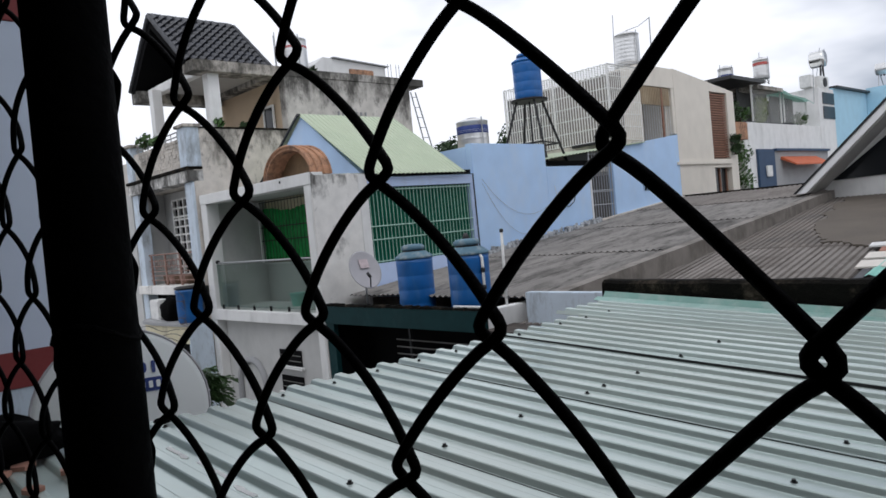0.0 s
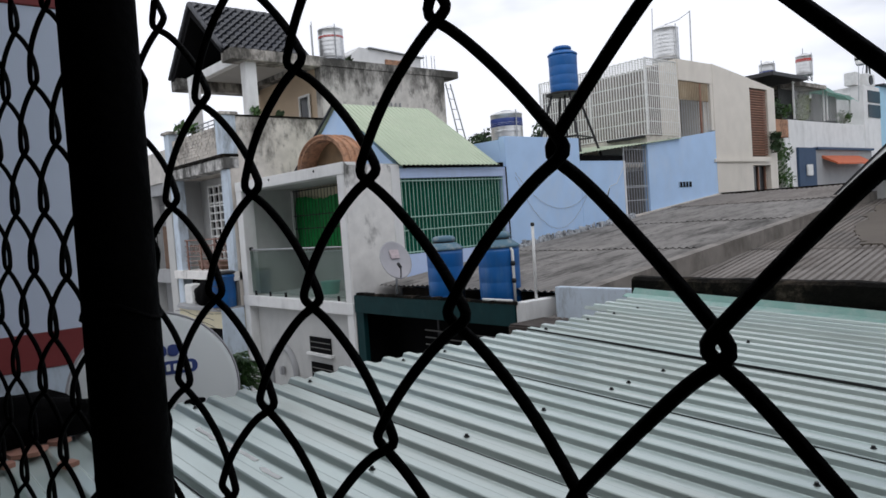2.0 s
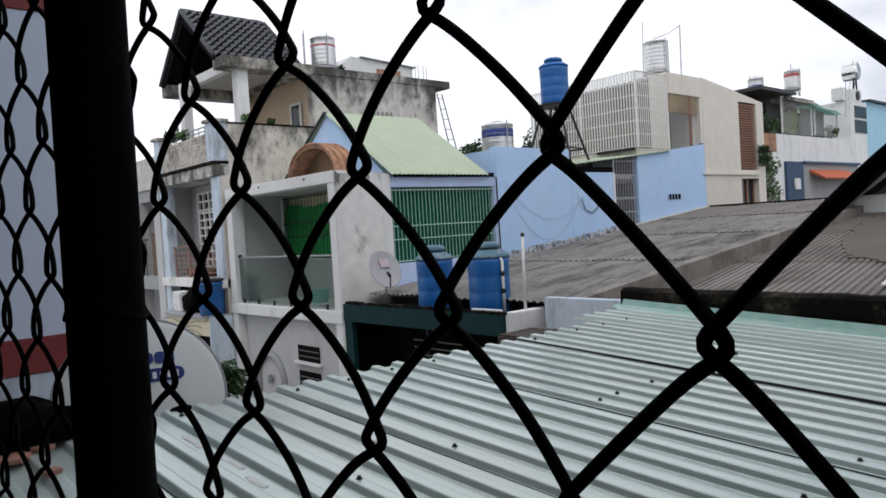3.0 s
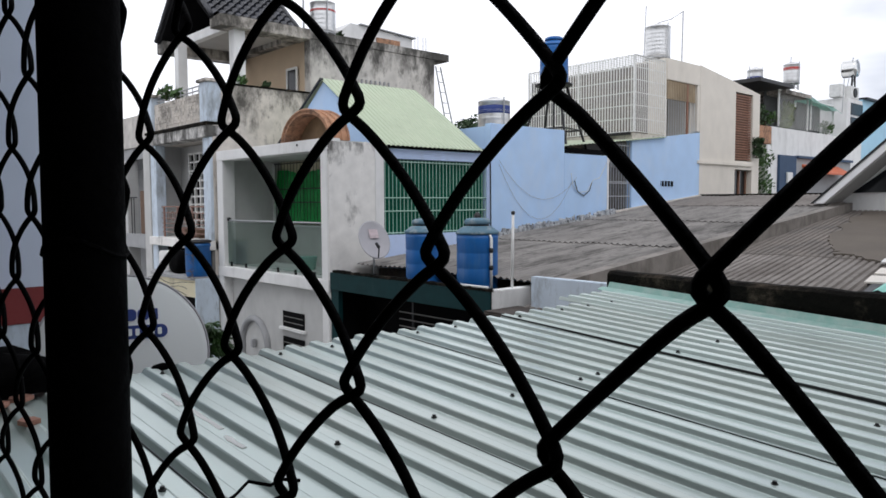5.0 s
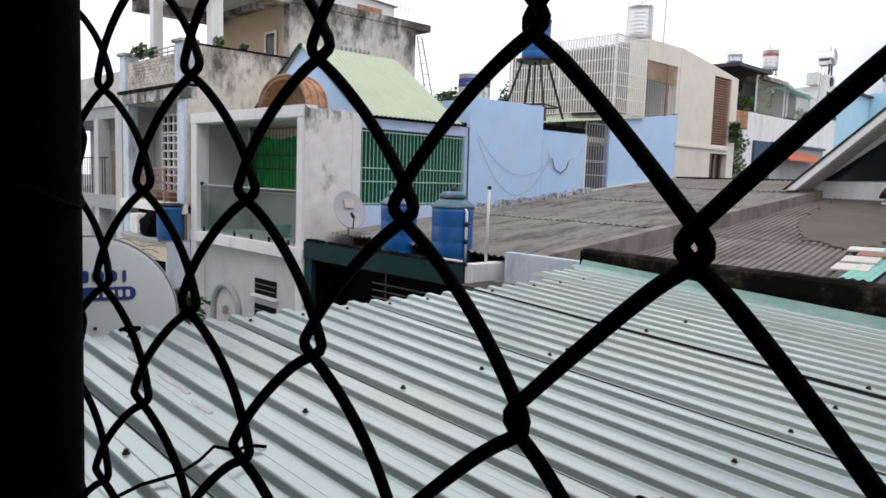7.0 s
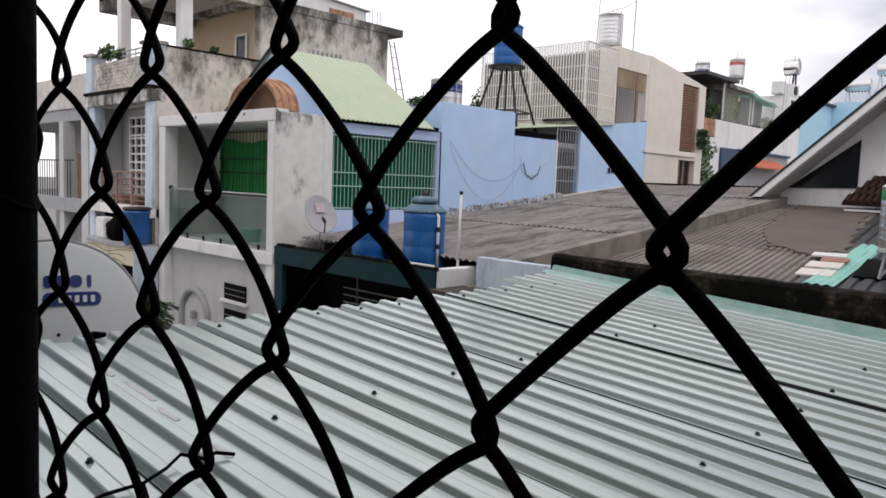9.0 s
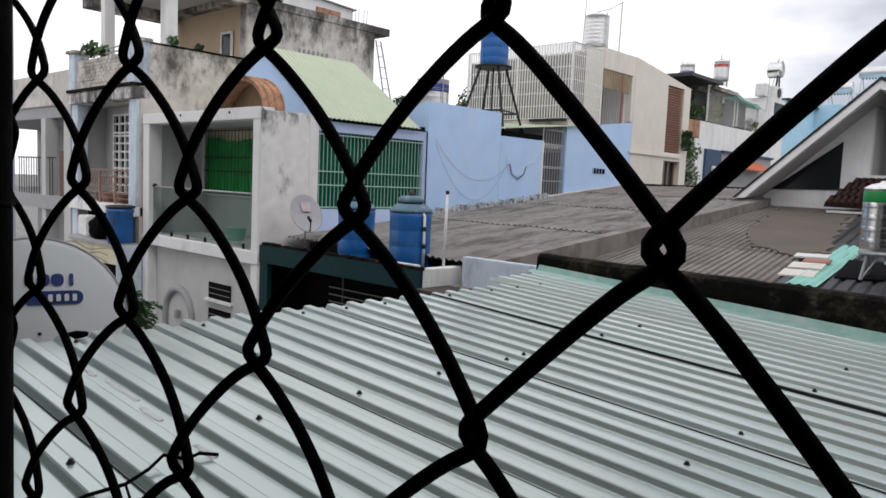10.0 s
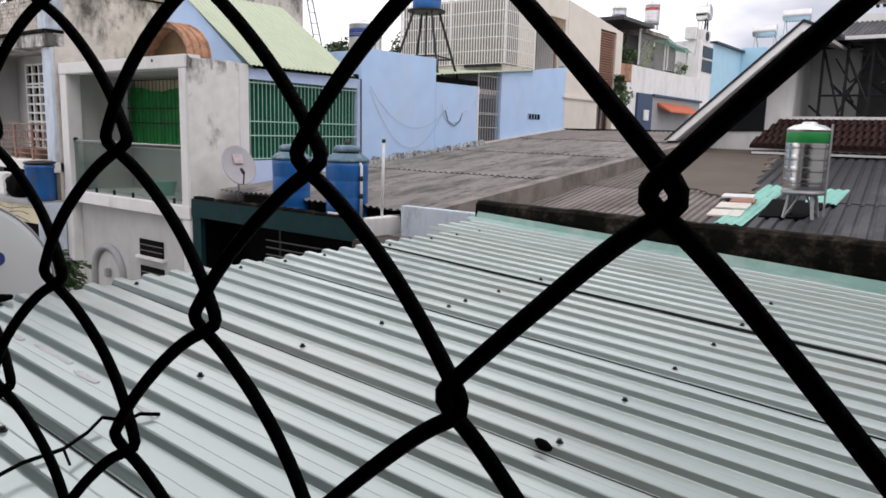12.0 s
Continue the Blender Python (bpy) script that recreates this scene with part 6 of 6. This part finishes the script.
for z in (5.5, 6.35, 7.6):
    ptube("rail", truss, M_BLACKSTEEL, [(-4.0, 20.75, z), (0.2, 20.75, z)], 0.028, 6)
for k in range(34):
    x, z = rng.uniform(-3.9, -0.4), rng.uniform(5.2, 6.9)
    a = rng.choice((-1, 1)) * rng.uniform(0.25, 0.9)
    ptube("brace", truss, M_BLACKSTEEL, [(x, 20.82, z), (x + a, 20.82 + rng.uniform(0, 0.5), z + rng.uniform(0.35, 0.75))], rng.uniform(0.02, 0.045), 5)
pbox("foot", truss, M_MIDGREY, -4.1, 0.6, 20.65, 20.85, 0, 5.0)
canopy = thing("canopy_roof", (-1.5, 22, 7.7), "grey corrugated canopy with a white edge", "roof")
bm = bmesh.new()
corrugated(bm, (-4.0, 20.45, 7.74), (1, 0, 0), (0.16, 1, 0.45), 7.0, 1.15, 0.11, 0.03, "wave", 0.004)
part("sheet", bm, M_OLDMETAL, canopy)
pbox("edge", canopy, M_WHITE, -4.1, 3.2, 20.38, 20.45, 7.66, 7.75, 0.006)
pbox("parapet", canopy, M_WHITE, -3.72, 3.2, 21.5, 21.8, 8.0, 8.42, 0.01)
# wall coloured dark for the unlit space behind the truss
pbox("back_wall", canopy, M_MESHGREY, -4.2, 3.2, 21.9, 22.1, 0, 8.2)
pbox("dark_window", canopy, M_PANE, -2.2, 1.5, 21.84, 21.895, 6.0, 7.2)


def solar_heater(at, w, label, up=0.75):
    x, y, z = at
    t = thing("solar_heater", at, label, "solar water heater", "solar heaters")
    ptube("cylinder", t, M_INOXDULL, [(x - w / 2, y, z + up), (x - w / 2 + 0.03, y, z + up), (x + w / 2 - 0.03, y, z + up), (x + w / 2, y, z + up)], 0.32, 18)
    for k in range(int(w / 0.16)):
        xx = x - w / 2 + 0.08 + k * 0.16
        ptube("collector_tube", t, M_PANE, [(xx, y + 0.1, z + up - 0.13), (xx, y + 0.5, z + up - 0.30)], 0.05, 6)
    for sx in (-w / 2 + 0.1, w / 2 - 0.1):
        ptube("leg", t, M_GREYSTEEL, [(x + sx, y - 0.2, z), (x + sx, y, z + up - 0.15)], 0.025, 6)
        ptube("leg", t, M_GREYSTEEL, [(x + sx, y + 1.0, z), (x + sx, y + 0.1, z + up - 0.13)], 0.025, 6)
        ptube("strut", t, M_GREYSTEEL, [(x + sx, y + 1.0, z + 0.02), (x + sx, y - 0.2, z + 0.02)], 0.02, 6)
    return t


solar_heater((-2.7, 22.9, 8.42), 2.0, "solar water heater with steel cylinder on a white parapet")
pbox("roof_plate", canopy, M_CONC, -4.0, 3.2, 21.81, 24.0, 8.22, 8.418)

# ---- far white and cyan houses ----
far_house = thing("white_terrace_house", (-13.6, 32, 0), "white house with mesh-screened planted terrace", "house")
pbox("wall", far_house, M_WHITE, -16.5, -12.6, 28.75, 38.0, 0, 8.12, 0.015)
pbox("wall", far_house, M_WHITE, -16.5, -13.4, 27.2, 28.74, 0, 7.4)
pbox("loggia_back", far_house, M_DARK, -15.5, -14.4, 27.3, 38.0, 8.13, 9.6)
pbox("overhang", far_house, M_BLACK, -16.0, -12.3, 27.0, 30.0, 9.66, 9.80, 0.01, "black corrugated overhang")
pbox("planter", far_house, M_TERRA, -13.35, -12.6, 27.35, 28.73, 7.42, 8.1, 0.02, "terracotta planter box")
pbox("neck", far_house, M_WHITE, -13.2, -12.6, 28.35, 28.745, 0, 7.4, 0.03)
for (y0, y1, z0, z1) in ((29.3, 32.2, 8.16, 9.62), (32.45, 35.0, 8.2, 9.45)):
    scr = pbox("mesh_screen", far_house, M_WHITEBAR, -12.64, -12.58, y0, y0 + 0.06, z0, z1, 0, "diamond mesh screen")
    pbox("frame", scr, M_WHITEBAR, -12.64, -12.58, y1 - 0.06, y1, z0, z1)
    pbox("frame", scr, M_WHITEBAR, -12.64, -12.58, y0 + 0.06, y1 - 0.06, z1 - 0.06, z1)
    pbox("cloth", scr, M_MESHGREY, -13.2, -13.18, y0, y1, z0, z1, 0, "grey shade cloth")
    bm = bmesh.new()
    d = -1.5
    while d < y1 - y0:
        for sgn in (1, -1):
            a0, a1 = max(d, 0), min(d + (z1 - z0), y1 - y0)
            if a1 > a0:
                za, zb = z0 + a0 - d, z0 + a1 - d
                if sgn < 0:
                    za, zb = z0 + z1 - za, z0 + z1 - zb
                tube(bm, [(-12.61, y0 + a0, za), (-12.61, y0 + a1, zb)], 0.0065, 4)
        d += 0.19
    part("lattice", bm, M_WHITEBAR, scr)
net = thing("shade_net", (-12.6, 33, 9.6), "sagging pale green shade net over the terrace", "net")
bm = bmesh.new()
g = [[bm.verts.new((-12.4 - 0.25 * j, 31.5 + 0.25 * i, 9.66 - 0.02 * i + 0.12 * noise.noise((i * 0.4, j * 0.5, 3)) - (0.25 if j == 0 else 0))) for j in range(6)] for i in range(17)]
for i in range(16):
    for j in range(5):
        bm.faces.new((g[i][j], g[i + 1][j], g[i + 1][j + 1], g[i][j + 1]))
bmesh.ops.solidify(bm, geom=bm.faces[:], thickness=0.01)
part("cloth", bm, M_NETGREEN, net)
navy_porch = thing("navy_gatehouse", (-12.3, 32, 0), "navy painted gate front with orange awning", "gatehouse")
pbox("side_panel", navy_porch, M_NAVY, -12.598, -12.5, 29.3, 30.9, 0, 7.03, 0.006)
pbox("wall", navy_porch, M_MIDGREY, -12.598, -12.52, 30.902, 37.0, 0, 6.95)
pbox("cap", navy_porch, M_NAVY, -12.598, -12.4, 30.902, 37.0, 6.952, 7.05)
pbox("meter_box", navy_porch, M_PVC, -12.5, -12.42, 29.9, 30.4, 5.9, 6.35, 0.02, "white meter box")
bm = bmesh.new()
prism(bm, [(-12.52, 6.72), (-11.9, 6.36), (-11.9, 6.30), (-12.52, 6.60)], "y", 31.5, 35.5)
part("awning", bm, M_ORANGE, navy_porch, "orange sheet awning")
inox_tank((-13.9, 30.0, 9.62), 0.31, 0.88, 0.2, "small far stainless tank with blue print", (M_STICKERNAVY, 0.4, 0.5), 4, M_INOXDULL)
inox_tank((-13.0, 31.4, 9.82), 0.32, 0.90, 0.25, "small far stainless tank with a red print", (M_STICKERRED, 0.55, 0.68), 4, M_INOXDULL)
pbox("tank_base", far_house, M_CONC, -14.4, -12.4, 29.5, 32.0, 9.45, 9.60)
for (x, y, z, h) in ((-13.3, 31.9, 9.6, 1.7), (-12.6, 36.0, 9.4, 1.4), (-13.9, 29.4, 9.6, 1.1)):
    rod = thing("antenna_rod", (x, y, z), "thin far antenna rod", "antenna", "antenna rods")
    ptube("rod", rod, M_GREYSTEEL, [(x, y, z - 0.2), (x + 0.06, y, z + h)], 0.018, 5)
cyan_house = thing("cyan_house", (-12, 42, 0), "pale cyan far house with rooftop machines", "house")
pbox("wall", cyan_house, M_CYAN, -16.0, -12.6, 38.6, 58.0, 0, 10.05, 0.015)
pbox("wall", cyan_house, M_WHITE, -16.0, -12.58, 36.5, 38.55, 0, 9.95, 0.015)
for z0, z1 in ((8.5, 9.1), (9.2, 9.75)):
    pbox("window", cyan_house, M_PANE, -12.575, -12.55, 37.0, 38.5, z0, z1)
ac = thing("air_conditioner", (-12.8, 37.5, 9.95), "white air conditioner units on a far roof", "air conditioner")
pbox("casing", ac, M_PVC, -13.1, -12.6, 37.0, 38.1, 9.952, 10.55, 0.03)
plathe("fan_guard", ac, M_BLACKSTEEL, (-12.62, 37.5, 10.2), ((0.02, 0), (0.05, 0.02), (0.05, 0.06), (0.02, 0.08)), 12)
bm = bmesh.new()
tube(bm, [(-12.60, 37.55, 10.25), (-12.56, 37.55, 10.25)], 0.22, 18)
part("fan", bm, M_BLACKSTEEL, ac, "round dark fan guard")
pbox("casing", ac, M_PVC, -13.3, -12.8, 36.3, 36.9, 10.0, 10.6, 0.03)
ball = thing("water_tank", (-12.9, 37.6, 10.55), "round stainless tank lying on a far roof", "water tank", "stainless water tanks")
ptube("body", ball, M_INOX, [(-13.35, 38.2, 11.5), (-13.3, 38.2, 11.5), (-12.8, 38.2, 11.5), (-12.75, 38.2, 11.5)], 0.40, 18)
for y in (37.85, 38.45):
    ptube("leg", ball, M_BLACKSTEEL, [(-12.9, y, 9.95), (-12.9, 38.2 + (y - 38.15) * 0.5, 11.2)], 0.045, 6)
    ptube("strap", ball, M_GREYSTEEL, [(-13.2, y + 0.1, 9.95), (-12.85, y + 0.1, 12.0)], 0.02, 6)
solar_heater((-11.95, 45.5, 10.3), 1.25, "far solar water heater on a cyan house", 1.15)
solar_heater((-10.7, 47.3, 11.2), 1.5, "larger far solar water heater", 1.3)
pbox("roof_edge", cyan_house, M_BLACK, -16.0, -12.4, 38.6, 58.0, 10.052, 10.14)
pbox("rear_wall", cyan_house, M_CYAN, -12.59, -11.3, 43.5, 58.0, 0, 10.3)
pbox("rear_wall", cyan_house, M_CYAN, -11.29, -9.5, 46.2, 58.0, 0, 11.2)


def foliage(bm, centre, radius, count, size, r):
    for _ in range(count):
        d = Vector((r.gauss(0, 1), r.gauss(0, 1), r.gauss(0, 0.8)))
        d = d.normalized() * radius * r.random() ** 0.4
        p = Vector(centre) + d
        n = Vector((r.gauss(0, 1), r.gauss(0, 1), r.gauss(0.5, 1))).normalized()
        u = n.orthogonal().normalized() * size * r.uniform(0.6, 1.3)
        w = n.cross(u).normalized() * size * 0.5
        q = [bm.verts.new(p - u), bm.verts.new(p + w), bm.verts.new(p + u), bm.verts.new(p - w)]
        bm.faces.new(q)


def tree(at, height, spread, seed, label):
    r = random.Random(seed)
    x, y, z = at
    t = thing("tree", at, label, "tree", "far trees")
    ptube("trunk", t, M_BARK, [(x, y, z), (x + 0.1, y, z + height * 0.4), (x - 0.1, y + 0.1, z + height * 0.75)], 0.22, 8, "", 0.1)
    bm = bmesh.new()
    for k in range(9):
        a = r.uniform(0, 6.28)
        c = (x + spread * 0.7 * math.cos(a) * r.random(), y + spread * 0.7 * math.sin(a) * r.random(), z + height * r.uniform(0.62, 0.95))
        tube(bm, [(x, y, z + height * 0.5), c], 0.05, 5)
    part("limbs", bm, M_BARK, t)
    bm = bmesh.new()
    for k in range(12):
        a = r.uniform(0, 6.28)
        c = (x + spread * 0.75 * math.cos(a) * r.random(), y + spread * 0.75 * math.sin(a) * r.random(), z + height * r.uniform(0.55, 0.95))
        foliage(bm, c, spread * 0.42, 620, 0.12, r)
    part("crown", bm, M_LEAFDARK, t)


tree((-24.0, 22.9, 0), 9.2, 1.9, 3, "dark green far tree behind the roofs")
tree((-26.0, 32.0, 0), 11.0, 2.4, 4, "dark green far tree behind the roofs")
tree((-22.5, 26.0, 0), 9.9, 1.6, 6, "dark green far tree behind the roofs")


def shrub(at, radius, n, mat, label, name="potted_shrub"):
    t = thing(name, at, label, "plant", "terrace plants")
    r = random.Random(int(at[1] * 7))
    bm = bmesh.new()
    foliage(bm, (at[0], at[1], at[2] + radius), radius, n, 0.09, r)
    part("leaves", bm, mat, t)
    ptube("stem", t, M_BARK, [at, (at[0], at[1], at[2] + radius)], 0.03, 5)


shrub((-12.9, 28.0, 8.08), 0.45, 260, M_LEAFDARK, "dark shrub in the terrace planter")
shrub((-12.8, 28.6, 8.08), 0.40, 220, M_LEAF, "green shrub in the terrace planter")
shrub((-12.7, 27.8, 6.2), 0.6, 320, M_LEAF, "green hedge plant beside the door")
shrub((-12.8, 28.1, 5.2), 0.6, 320, M_LEAF, "green hedge plant beside the door")
shrub((-12.9, 30.6, 8.13), 0.35, 160, M_LEAFBRIGHT, "yellow-green creeper behind the mesh")
shrub((-12.9, 30.7, 8.6), 0.35, 160, M_LEAFBRIGHT, "yellow-green creeper behind the mesh")
shrub((-12.75, 34.6, 8.13), 0.32, 120, M_LEAF, "spiky green plant at the terrace end")
shrub((-11.9, 25.95, 6.75), 0.22, 130, M_LEAFDARK, "dark creeper on the cream house corner")
shrub((-11.9, 25.95, 7.1), 0.22, 130, M_LEAFDARK, "dark creeper on the cream house corner")
for x, y, z, size in ((-17.15, 8.6, 8.17, 0.13), (-17.12, 9.3, 8.17, 0.09), (-19.9, 7.78, 8.0, 0.22), (-19.2, 7.8, 7.98, 0.15), (-17.15, 11.6, 9.80, 0.08)):
    shrub((x, y, z), size, int(420 * size), M_LEAF if size > 0.1 else M_LEAFDARK, "small weed growing on the old parapet", "weed")
